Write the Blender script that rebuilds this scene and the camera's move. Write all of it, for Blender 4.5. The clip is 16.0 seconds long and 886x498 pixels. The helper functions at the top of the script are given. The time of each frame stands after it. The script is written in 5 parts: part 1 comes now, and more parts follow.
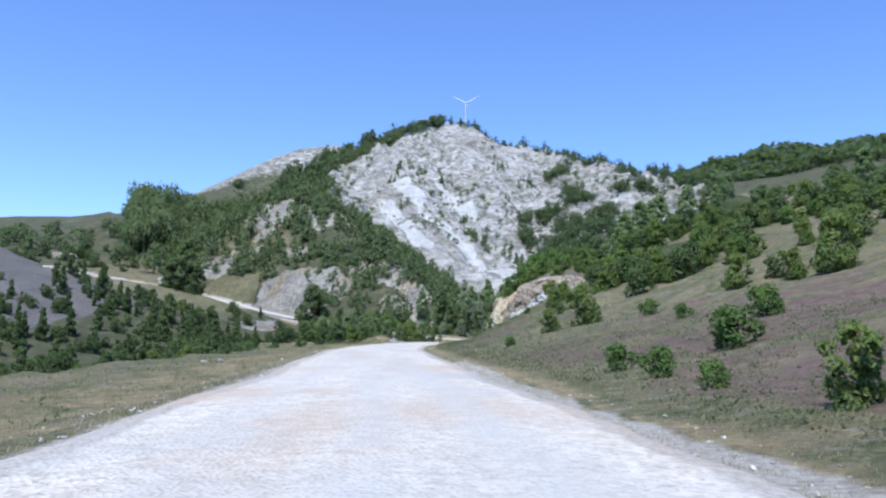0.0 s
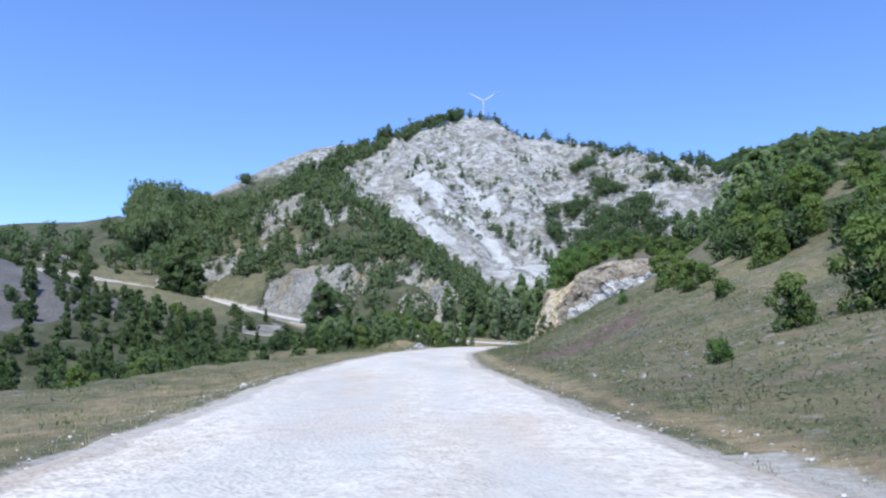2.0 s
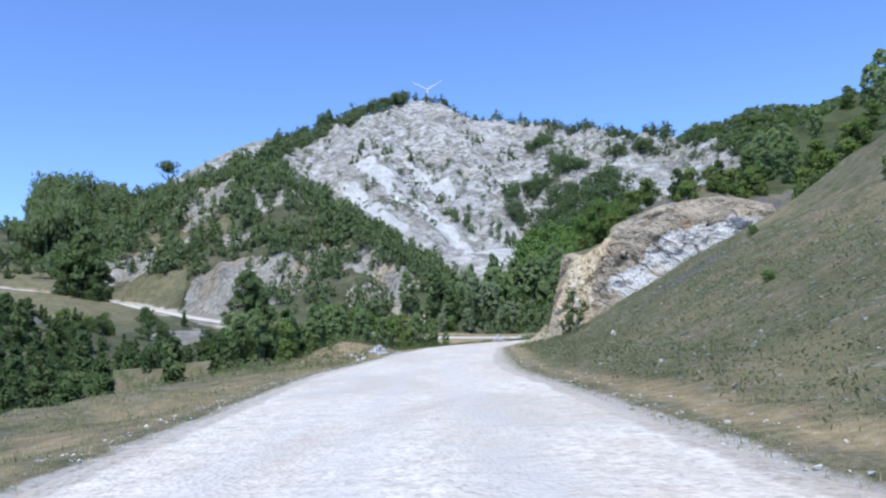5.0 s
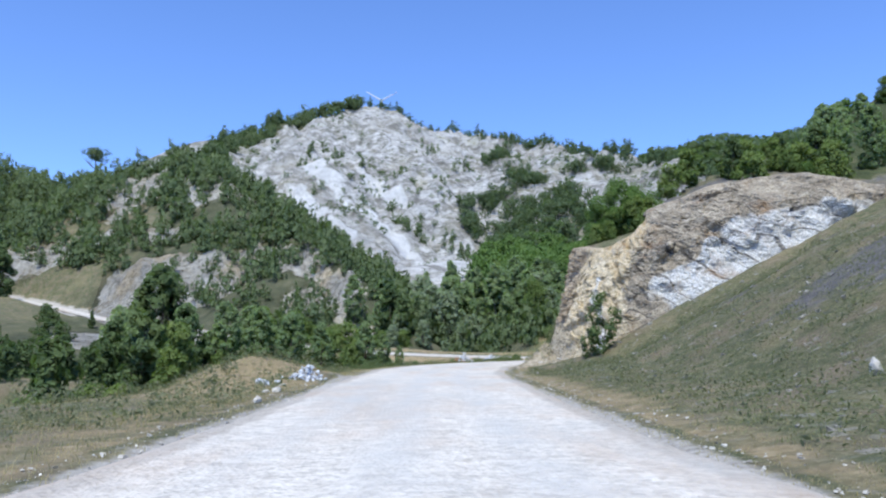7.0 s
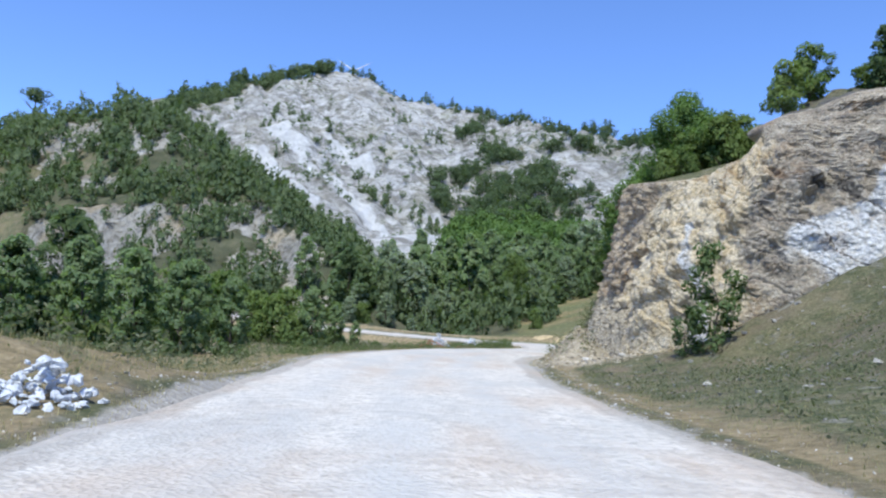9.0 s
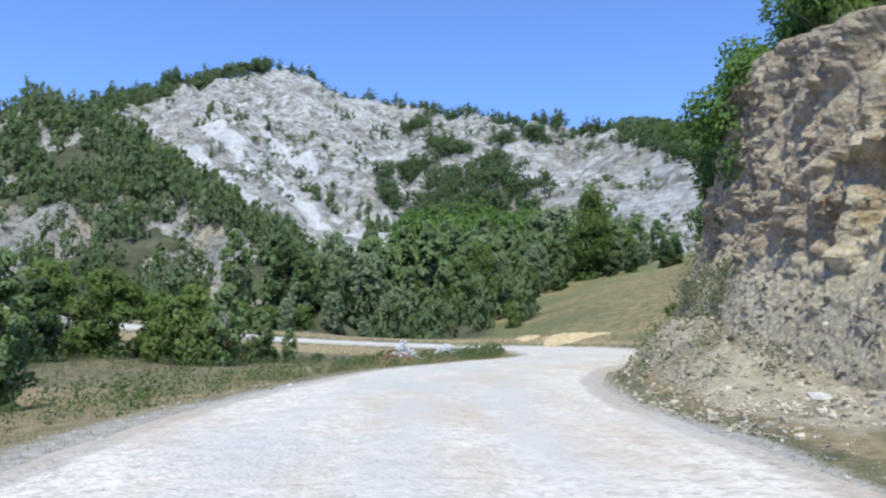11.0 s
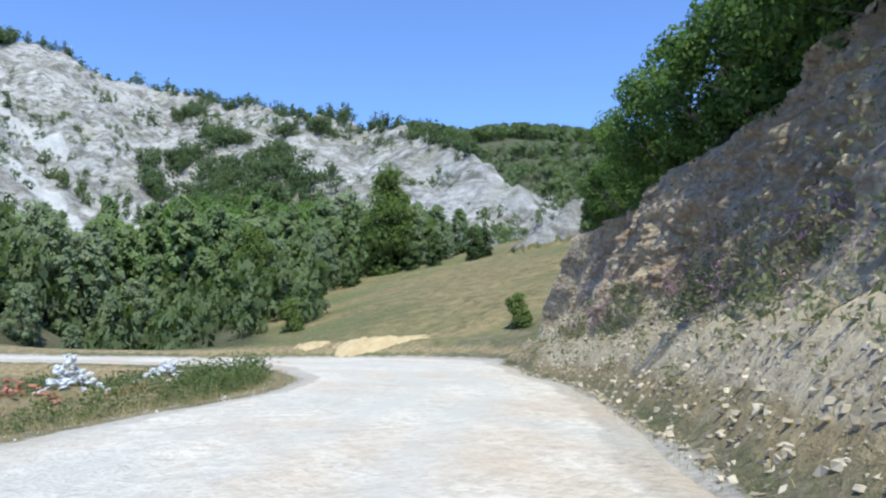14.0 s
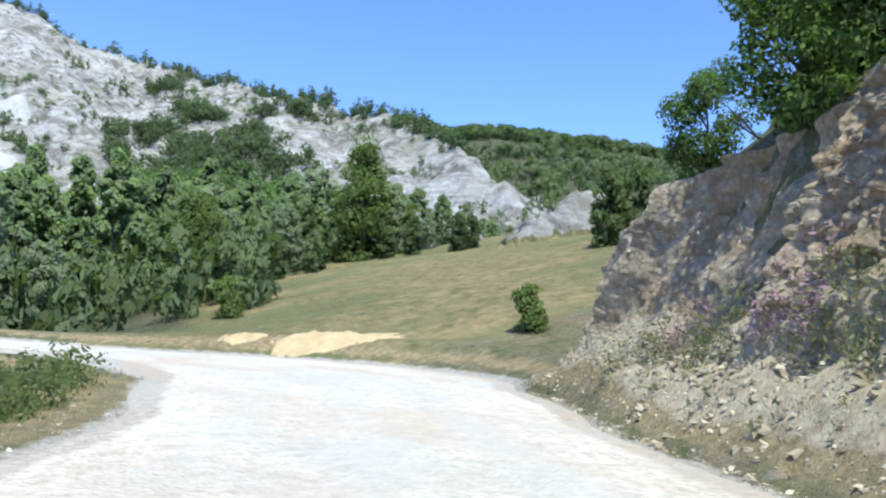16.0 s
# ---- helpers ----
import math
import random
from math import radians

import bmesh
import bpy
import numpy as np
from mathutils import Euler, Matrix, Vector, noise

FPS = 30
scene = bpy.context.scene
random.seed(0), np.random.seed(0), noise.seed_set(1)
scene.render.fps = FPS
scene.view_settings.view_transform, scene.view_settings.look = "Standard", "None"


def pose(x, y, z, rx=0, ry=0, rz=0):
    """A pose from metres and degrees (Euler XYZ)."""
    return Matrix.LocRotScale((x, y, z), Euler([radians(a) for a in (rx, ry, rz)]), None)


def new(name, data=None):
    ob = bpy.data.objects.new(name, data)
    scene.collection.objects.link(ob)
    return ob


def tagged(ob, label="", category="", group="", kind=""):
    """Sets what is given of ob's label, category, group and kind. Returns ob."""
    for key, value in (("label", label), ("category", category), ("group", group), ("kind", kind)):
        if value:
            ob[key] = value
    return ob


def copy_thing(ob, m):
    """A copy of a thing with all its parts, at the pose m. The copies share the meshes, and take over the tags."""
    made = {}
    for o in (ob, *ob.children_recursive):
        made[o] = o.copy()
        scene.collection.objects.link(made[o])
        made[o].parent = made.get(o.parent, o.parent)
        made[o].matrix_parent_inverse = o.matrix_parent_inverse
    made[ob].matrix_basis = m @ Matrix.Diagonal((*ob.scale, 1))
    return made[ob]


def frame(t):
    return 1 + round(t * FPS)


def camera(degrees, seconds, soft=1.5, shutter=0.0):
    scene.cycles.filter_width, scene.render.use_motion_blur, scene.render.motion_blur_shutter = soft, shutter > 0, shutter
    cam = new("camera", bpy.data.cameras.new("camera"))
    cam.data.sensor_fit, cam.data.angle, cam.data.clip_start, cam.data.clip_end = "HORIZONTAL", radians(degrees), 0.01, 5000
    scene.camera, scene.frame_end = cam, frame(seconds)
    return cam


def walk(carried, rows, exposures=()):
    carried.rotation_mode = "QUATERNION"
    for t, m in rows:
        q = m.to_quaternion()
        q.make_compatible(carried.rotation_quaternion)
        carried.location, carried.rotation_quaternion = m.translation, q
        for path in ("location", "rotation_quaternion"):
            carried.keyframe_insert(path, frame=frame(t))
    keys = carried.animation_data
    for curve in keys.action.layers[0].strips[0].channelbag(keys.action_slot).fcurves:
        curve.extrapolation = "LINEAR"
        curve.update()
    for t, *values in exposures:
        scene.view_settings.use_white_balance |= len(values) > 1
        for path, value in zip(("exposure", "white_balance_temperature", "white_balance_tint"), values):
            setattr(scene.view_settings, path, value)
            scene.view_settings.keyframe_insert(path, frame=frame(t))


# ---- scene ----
cam = camera(58.0, 16.0, soft=2.2)
# seconds, x, y, z, tilt, lean, heading
PATH = [
    (0, 14.11, -96.29, 1.424, 96.18, -1.42, 5.79),
    (0.5, 12.44, -86.98, 1.417, 95.85, -0.82, 6.55),
    (1, 10.81, -78.54, 1.364, 96.56, -1.41, 7.06),
    (1.5, 9.34, -70.98, 1.356, 96.13, -1.04, 7.00),
    (2, 7.85, -62.72, 1.417, 96.36, -0.58, 7.19),
    (2.5, 6.60, -54.59, 1.403, 96.76, 0.04, 7.27),
    (3, 5.40, -46.75, 1.390, 96.28, -0.16, 7.23),
    (3.5, 3.99, -39.23, 1.404, 96.60, -0.39, 6.95),
    (4, 2.81, -32.41, 1.392, 96.50, 1.00, 6.36),
    (6.5, -2.20, 0.00, 1.445, 95.59, 0.96, 0.55),
    (7, -2.63, 5.42, 1.418, 97.10, 0.16, -0.29),
    (7.5, -2.88, 11.64, 1.443, 96.16, -0.11, -1.04),
    (8, -3.18, 17.03, 1.396, 96.49, -0.64, -1.69),
    (8.5, -3.48, 22.76, 1.367, 95.67, -2.43, -2.57),
    (11, -3.31, 49.55, 1.448, 95.98, -0.25, -6.66),
    (11.5, -2.91, 54.33, 1.435, 95.86, 0.83, -8.43),
    (12, -2.36, 58.50, 1.398, 95.93, 1.02, -10.72),
    (12.5, -1.61, 62.89, 1.339, 95.90, 1.40, -13.86),
    (13, -0.38, 67.13, 1.391, 96.34, 0.82, -16.70),
    (13.5, 0.89, 71.15, 1.382, 96.55, 1.13, -19.78),
    (14, 2.13, 74.63, 1.340, 96.37, 0.73, -22.08),
    (14.5, 3.58, 78.81, 1.381, 96.31, 0.28, -24.25),
    (15, 4.98, 82.27, 1.375, 96.34, -0.69, -25.53),
    (15.5, 6.41, 85.77, 1.386, 96.60, -2.88, -26.01),
    (16, 7.64, 89.51, 1.420, 96.44, -2.92, -24.25),
]
walk(cam, [(t, pose(x, y, z, rx, ry, rz)) for t, x, y, z, rx, ry, rz in PATH],
     exposures=[(0, -0.03, 6350, 4), (8.5, -0.05, 6400, 2), (11, -0.03, 6600, 0), (12.5, 0.0, 6700, -2), (14, 0.08, 6700, -2), (14.5, 0.20, 6700, -2), (15, 0.22, 6700, -2), (16, 0.30, 6700, -3)])

# ---- light ----
SUN_DIR = Vector((-0.10, -0.44, 0.89)).normalized()
world = bpy.data.worlds.new("sky")
scene.world = world
world.use_nodes = True
sky = world.node_tree.nodes.new("ShaderNodeTexSky")
sky.sky_type = "NISHITA"
sky.sun_disc = False
sky.sun_elevation = math.asin(SUN_DIR.z)
sky.sun_rotation = math.atan2(SUN_DIR.x, SUN_DIR.y)
sky.altitude = 900
sky.air_density = 1.0
sky.dust_density = 0.3
sky.ozone_density = 4.0
tint = world.node_tree.nodes.new("ShaderNodeMix")
tint.data_type, tint.blend_type = "RGBA", "MULTIPLY"
tint.inputs[0].default_value = 1.0
tint.inputs[7].default_value = (0.84, 0.94, 1.32, 1)
world.node_tree.links.new(sky.outputs[0], tint.inputs[6])
world.node_tree.links.new(tint.outputs[2], world.node_tree.nodes["Background"].inputs[0])
world.node_tree.nodes["Background"].inputs[1].default_value = 0.20
sun = new("sun", bpy.data.lights.new("sun", "SUN"))
sun.data.energy = 4.6
sun.data.angle = radians(0.55)
sun.data.color = (1.0, 0.95, 0.86)
sun.matrix_world = SUN_DIR.to_track_quat("Z", "Y").to_matrix().to_4x4()

# ---- plan ----
rng = np.random.default_rng(7)


def fract_hash(ix, iy, seed):
    """A random number from 0 to 1 for each cell."""
    n = np.sin(ix * 127.1 + iy * 311.7 + seed * 74.7) * 43758.5453
    return n - np.floor(n)


def vnoise(x, y, seed=0):
    """Smooth noise from -1 to 1 over the plan, with a cell of one metre."""
    ix, iy = np.floor(x), np.floor(y)
    fx, fy = x - ix, y - iy
    fx, fy = fx * fx * (3 - 2 * fx), fy * fy * (3 - 2 * fy)
    a, b = fract_hash(ix, iy, seed), fract_hash(ix + 1, iy, seed)
    c, d = fract_hash(ix, iy + 1, seed), fract_hash(ix + 1, iy + 1, seed)
    return 2 * ((a + (b - a) * fx) * (1 - fy) + (c + (d - c) * fx) * fy) - 1


def fbm(x, y, size, octaves=4, seed=0):
    total, amp = 0 * x, 1.0
    for k in range(octaves):
        total = total + amp * vnoise(x / size, y / size, seed + 13 * k)
        size, amp = size / 2.03, amp * 0.5
    return total


def smooth(a, b, v):
    k = np.clip((v - a) / (b - a), 0, 1)
    return k * k * (3 - 2 * k)


def spline(points, step):
    """A smooth line through the points, sampled about every step metres."""
    p = np.array(points, float)
    p = np.vstack([2 * p[0] - p[1], p, 2 * p[-1] - p[-2]])
    out = []
    for i in range(1, len(p) - 2):
        n = max(2, int(np.linalg.norm(p[i + 1][:2] - p[i][:2]) / step))
        for s in np.arange(n) / n:
            out.append(0.5 * ((2 * p[i]) + (p[i + 1] - p[i - 1]) * s + (2 * p[i - 1] - 5 * p[i] + 4 * p[i + 1] - p[i + 2]) * s**2
                              + (3 * p[i] - p[i - 1] - 3 * p[i + 1] + p[i + 2]) * s**3))
    out.append(p[-2])
    return np.array(out)


# centre line of the gravel road: x, y, z
ROAD = spline([(19.8, -135, 0), (14.2, -97, 0), (10.8, -78, 0), (4.8, -46, 0), (2, -30, 0), (0, -16, 0), (-1.6, 0, 0), (-2.8, 12, 0), (-3, 24, 0),
               (-3.1, 38, 0), (-3, 50, 0), (-2.4, 60, 0), (-1.2, 69, 0), (1.6, 79, 0), (5.6, 87, 0), (9.8, 95, 0), (12.4, 103, 0), (14.4, 111, 0), (15.6, 119.5, 0),
               (12.4, 128, 0), (4, 134.5, 0.1), (-15, 142, 0.9), (-39.8, 156, 3), (-59.8, 180, 5.4), (-83.8, 209, 8.4), (-120.8, 232, 15.4), (-145.8, 231, 20), (-185.8, 222, 26.5)], 0.8)
TANGENT = np.gradient(ROAD[:, :2], axis=0)
TANGENT /= np.linalg.norm(TANGENT, axis=1)[:, None]
ALONG = np.r_[0, np.cumsum(np.linalg.norm(np.diff(ROAD[:, :2], axis=0), axis=1))]
TURN = int(np.argmin(np.hypot(ROAD[:, 0] - 14.4, ROAD[:, 1] - 111)))


def half_width(i):
    """Half of the road's width at a sample of its centre line."""
    y, s = ROAD[i, 1], np.asarray(i)
    w = 3.85 + 0.5 * smooth(50, 62, y) * (1 - smooth(80, 96, y)) + 1.3 * smooth(101, 111, y)
    return np.where(s > TURN, 4.2 + 0.95 * (1 - smooth(TURN + 14, TURN + 34, s)) + 1.8 * smooth(TURN, TURN + 8, s) * (1 - smooth(TURN + 14, TURN + 30, s)) - 1.6 * smooth(TURN + 60, TURN + 100, s), w)


def near_road(x, y):
    """Nearest sample of the centre line, distance from it, and the side (right positive)."""
    idx, dist = np.zeros(len(x), int), np.full(len(x), 1e9)
    for lo in range(0, len(x), 20000):
        dx = x[lo:lo + 20000, None] - ROAD[None, :, 0]
        dy = y[lo:lo + 20000, None] - ROAD[None, :, 1]
        dd = dx * dx + dy * dy
        k = dd.argmin(1)
        idx[lo:lo + 20000], dist[lo:lo + 20000] = k, np.sqrt(dd[np.arange(len(k)), k])
    t = TANGENT[idx]
    side = np.sign((x - ROAD[idx, 0]) * t[:, 1] - (y - ROAD[idx, 1]) * t[:, 0])
    return idx, dist, side


def ridge(x, y, points, fall, back=None):
    """Height of a ridge along a line of (x, y, z) that falls off on its sides; back: the fall on its left side."""
    best = np.full(len(x), -1e9)
    p = np.array(points, float)
    for a, b in zip(p[:-1], p[1:]):
        d = b[:2] - a[:2]
        s = np.clip(((x - a[0]) * d[0] + (y - a[1]) * d[1]) / (d @ d), 0, 1)
        px, py = x - a[0] - s * d[0], y - a[1] - s * d[1]
        far = np.hypot(px, py)
        left = (d[0] * py - d[1] * px) > 0
        f = np.where(left, fall if back is None else back, fall)
        best = np.maximum(best, a[2] + s * (b[2] - a[2]) - f * far)
    return best


def soft_max(a, b, k):
    return np.maximum(a, b) + k * np.exp(-np.abs(a - b) / k) * 0.35


# foot line of the rock cut: x, y, foot z, top z, lean back
CUT = spline([(26.8, 56.4, 11.4, 12.0, 1.5), (23.3, 56.6, 9.6, 13.6, 4.8), (17.8, 57.0, 6.8, 13.6, 7.0), (14.2, 57.4, 4.9, 12.4, 7.0), (10.8, 57.9, 3.0, 11.0, 6.4), (8.2, 59.4, 1.3, 9.6, 5.0), (6.3, 62.0, 0.8, 8.8, 3.8), (5.8, 65.2, 1.2, 8.9, 3.0),
              (5.8, 69, 1.8, 9.4, 2.7), (6.8, 73.6, 2.0, 9.7, 3.0), (9.3, 80, 2.0, 8.6, 3.2), (12.5, 87, 1.8, 7.6, 3.2), (15.6, 93.6, 1.6, 7.2, 3.4), (18, 101, 1.4, 7.0, 3.5),
              (20.2, 108, 1.3, 6.4, 3.0), (23.5, 114, 1.8, 5.4, 1.8), (28, 118, 3.2, 4.4, 1.0)], 0.25)


def rock_spots(x, y):
    """Where the pale crags of the spur stand out of the wood."""
    best = 0 * x
    for cx, cy, rad in ((-117, 304, 17), (-104, 305, 12), (-126, 318, 14), (-126, 264, 14), (-112, 288, 9), (-80, 214, 13), (-88, 221, 8), (-70, 214, 8), (-61, 208, 9), (-52, 222, 10), (-44, 220, 9), (-39, 212, 8), (-31, 191, 8), (-24, 178, 5), (-18, 163, 6), (-83, 179, 9), (-140, 243, 10), (-90, 254, 5), (-205, 263, 9)):
        best = np.maximum(best, np.exp(-((x - cx) ** 2 + (y - cy) ** 2) / (1.15 * rad) ** 2))
    return smooth(0.28, 0.72, best + 0.38 * fbm(x, y, 15, 4, 107)) * smooth(0.04, 0.2, best)


def shale_bank(x, y):
    return ridge(x, y, [(-250, 150, 60), (-190, 154, 35), (-168, 164, 16), (-149, 175, -1.0), (-138, 181, -14)], 0.30, 0.85) + 1.2 * fbm(x, y, 9, 4, 29)


def shoulder(y):
    """The mountain's left crest in the plan."""
    return np.interp(y, [340, 360, 420, 480, 540, 590, 618, 650, 690], [-92, -100, -115, -132, -146, -150, -139, -122, -108])


def terrain(x, y):
    """Height of the ground, and zones: rock, dry verge, forest floor."""
    x, y = np.asarray(x, float).ravel(), np.asarray(y, float).ravel()
    i, d, side = near_road(x, y)
    zr, w = ROAD[i, 2], half_width(i)
    e = d - w
    main = i <= TURN
    # the valley floor, and the hillsides to the far left
    base = -6.0 - 9.0 * smooth(45, 115, -x) + 0.045 * np.maximum(-x - 150, 0) + 0.055 * np.maximum(y - 100 - 60 * smooth(50, 110, -x), 0) + 0.05 * np.maximum(y - 250, 0)
    base = np.minimum(base, 60 + 0.02 * np.maximum(y - 300, 0)) + 1.2 * fbm(x, y, 30, 3, 5)
    # bank behind the left stretch of road
    base = soft_max(base, ridge(x, y, [(-420, 330, 55), (-240, 330, 52), (-200, 330, 44), (-140, 300, 30)], 0.22), 2)
    base = soft_max(base, ridge(x, y, [(-700, 900, 148), (-560, 900, 149), (-420, 700, 124), (-300, 620, 100)], 0.30), 3)
    # grey shale bank across the gully
    base = soft_max(base, shale_bank(x, y), 0.5)
    # wooded spur with pale crags
    spur = ridge(x, y, [(-8, 148, 0.5), (-7, 158, 4), (-16, 182, 14.5), (-36, 222, 30), (-60, 262, 48), (-86, 300, 64), (-115, 332, 74), (-150, 350, 73), (-230, 350, 66)], 0.66, 0.58)
    crags = rock_spots(x, y)
    spur = spur + crags * (2.6 - 4.0 * np.abs(fbm(x + 0.4 * y, y * 0.6, 12, 4, 23)) - 3.0 * np.abs(fbm(x - 0.3 * y, y, 5.5, 4, 25))) + (1.2 + 0.03 * np.maximum(spur, 0)) * fbm(x, y, 22, 4, 21) - crags * 2.2 * np.abs(fbm(x * 0.8 + y * 0.6, 0.25 * (0.6 * x - 0.8 * y), 5, 3, 27))
    # the white mountain, the round dome behind it, far hills
    mount = ridge(x, y, [(-100, 360, 62), (-115, 420, 86), (-132, 480, 112), (-146, 540, 134), (-150, 590, 150), (-139, 618, 167), (-122, 650, 187), (-108, 690, 207), (-86, 714, 222), (-62, 714, 219), (-31, 714, 211), (5, 712, 197),
                         (38, 660, 174), (66, 612, 160), (88, 560, 142), (115, 495, 121), (132, 420, 96), (128, 335, 62), (122, 292, 42), (100, 265, 24)], 0.52, 0.95)
    gully = np.abs(fbm(x * 0.9 + 0.35 * y, y * 0.45, 46, 4, 31))
    mount = mount + np.where(mount > 5, (8.0 * (0.30 - gully) + 3 * fbm(x, y, 14, 3, 41)) * smooth(5, 40, mount), 0)
    down, across = 0.54 * x - 0.84 * y, 0.84 * x + 0.54 * y
    mount = mount + np.where(mount > 8, (1.2 - 3.4 * np.abs(fbm(across, down * 0.22, 17, 4, 43)) + 0.6 - 2.0 * np.abs(fbm(across + 0.3 * down, down * 0.5, 7.5, 3, 45))) * smooth(8, 30, mount), 0)
    dome = ridge(x, y, [(-350, 936, 206), (-314, 930, 240), (-282, 930, 250), (-240, 930, 252), (-205, 930, 244)], 0.62) + 2 * fbm(x, y, 60, 3, 51)
    dark = ridge(x, y, [(200, 1000, 215), (373, 1000, 258), (477, 1000, 272), (630, 1000, 276), (900, 1100, 250)], 0.30) + 5 * fbm(x, y, 70, 3, 61)
    low = ridge(x, y, [(250, 640, 70), (190, 400, 52), (150, 300, 34), (110, 235, 20)], 0.30)
    h = soft_max(base, spur, 1.0)
    h = soft_max(h, mount, 1.5)
    h = np.maximum(np.maximum(h, dome), np.maximum(dark, low))
    # the meadow that climbs beyond the bend
    meadow = 1.0 + 0.24 * np.maximum(x - 16, -40) + 0.07 * (y - 135) - 0.9 * (1 - smooth(118, 140, y))
    meadow = np.clip(meadow, -2.5, 27) + 0.25 * fbm(x, y, 9, 3, 71)
    crag = ridge(x, y, [(51, 176, 11.5), (57, 178, 15.5), (68, 180, 22.0), (80, 184, 23.5)], 1.0) + 1.1 * np.abs(fbm(x + 0.5 * y, y, 4, 3, 73))
    meadow = np.maximum(meadow, crag)
    in_meadow = smooth(2, 14, x + 0.05 * (y - 130)) * smooth(104, 122, y) * (1 - smooth(205, 240, y))
    h = h * (1 - in_meadow) + meadow * in_meadow
    # the hill on the right of the first stretch
    k = 0.27 + 0.31 * smooth(-60, 48, y)
    up = np.maximum(e - 0.8 - 3.2 * smooth(40, 60, y), 0)
    hill = 0.16 * np.minimum(up, 4.5) + k * np.maximum(up - 4.5, 0)
    bend = 13 + 7 * smooth(10, 50, y)
    hill = np.where(hill > bend, bend + (hill - bend) * 0.6, hill)
    hill = np.minimum(hill, 34 + 0 * x) + (0.12 + 0.45 * smooth(6, 20, up)) * fbm(x, y, 7, 4, 81) * smooth(0.5, 4, up)
    big = ridge(x, y, [(25, 66, 14.5), (31, 82, 19), (41, 103, 26.5), (54, 112, 34), (70, 119, 41), (96, 155, 47), (150, 230, 58)], 0.42, 1.0) + 0.6 * fbm(x, y, 8, 3, 83)
    right = main & (side > 0)
    # behind the rock cut the hill starts high
    cd = np.full(len(x), 1e9)
    ci = np.zeros(len(x), int)
    near = np.where((y > 40) & (y < 140) & (x > -20) & (x < 80))[0]
    if len(near):
        dd = (x[near, None] - CUT[None, :, 0]) ** 2 + (y[near, None] - CUT[None, :, 1]) ** 2
        ci[near] = dd.argmin(1)
        cd[near] = np.sqrt(dd.min(1))
    ct = np.gradient(CUT[:, :2], axis=0)
    ct /= np.linalg.norm(ct, axis=1)[:, None]
    inside = ((x - CUT[ci, 0]) * ct[ci, 1] - (y - CUT[ci, 1]) * ct[ci, 0]) > 0
    inside &= (cd < 1e8)
    lean = CUT[ci, 4]
    rise = np.maximum(cd - lean - 0.6, 0)
    top = np.minimum(CUT[ci, 3] + 0.85 * rise, np.maximum(big, CUT[ci, 3] + 0.30 * rise))
    behind = np.where(cd < lean + 0.6, CUT[ci, 2] - 0.5 + (CUT[ci, 3] - CUT[ci, 2] + 0.45) * np.clip((cd - 0.9) / (lean + 0.1), 0, 1) ** 2.0, top)
    shelf = behind * 0.8 + 0.12 * x + 0.8 * fbm(x, y, 6, 3, 117)
    ledge = inside * smooth(1.0, 4.0, cd) * (1 - smooth(15, 20, cd)) * (1 - smooth(64, 67, CUT[ci, 1]))
    behind = np.minimum(behind + ledge * 0.75 * (smooth(0.55, 0.9, shelf % 1) - shelf % 1 + 0.1), 60)
    front = CUT[ci, 2] * np.clip(1 - cd / np.maximum(cd + np.maximum(e - 0.6, 0), 0.1), 0, 1)
    cut_zone = (cd < 1e8) & right & (y > 56)
    hill = np.where(cut_zone & ~inside, hill + (front + 0.12 * fbm(x, y, 2, 3, 91) * smooth(0, 1, e) - hill) * smooth(61.2, 66, CUT[ci, 1]), hill)
    hill = np.where((cd < 1e8) & right & ~inside & (y > 50), hill + (CUT[ci, 2] - 0.1 - hill) * np.exp(-(cd / 3.0) ** 2) * (1 - smooth(61.2, 64, CUT[ci, 1])), hill)
    hill = np.where(inside & (x > CUT[ci, 0] - 40) & (e > 1), np.maximum(behind, np.where(y < 58, hill, behind)), hill)
    hill = np.where(y > 112, h + (hill - h) * (1 - smooth(112, 122, y)), hill)
    h = np.where(right & (y < 124) & (x > -8), np.where(y < 58, np.maximum(hill, np.minimum(big, hill + 6 * smooth(10, 30, e) * (1 - smooth(44, 57, y) * (1 - smooth(24, 36, x))))), hill), h)
    h = np.where((x > 27) & (y > 108), np.maximum(h, h + (big - h) * smooth(27, 34, x) * (1 - smooth(106, 121, y - 0.9 * (x - 30)))), h)
    # left of the first stretch: verge, then the gully
    verge = 8.5 + 7.0 * smooth(48, 66, y) + 2.0 * fbm(x, y, 16, 2, 95)
    left = main & (side < 0)
    fall = -0.15 * smooth(0, 3, e) - 0.03 * np.minimum(np.maximum(e, 0), verge) - 0.52 * np.maximum(e - verge, 0)
    fall = fall + 0.15 * fbm(x, y, 3.0, 3, 97) * smooth(0.5, 3, e)
    mound = 1.15 * np.exp(-((x + 11.6) / 2.6) ** 2 - ((y - 42) / 3.4) ** 2) + 0.55 * np.exp(-((x + 9.0) / 1.8) ** 2 - ((y - 44) / 4.0) ** 2)
    mound = mound * (1 + 0.25 * fbm(x, y, 1.8, 3, 99))
    for mx, my, tall in ((-0.6, 100.2, 0.65), (2.6, 100.8, 0.35), (0.6, 107.5, 0.5), (4.0, 111.5, 0.3)):
        mound = mound + tall * np.exp(-((x - mx) / 1.5) ** 2 - ((y - my) / 1.5) ** 2)
    inner = (y > 62) & (x > -40)
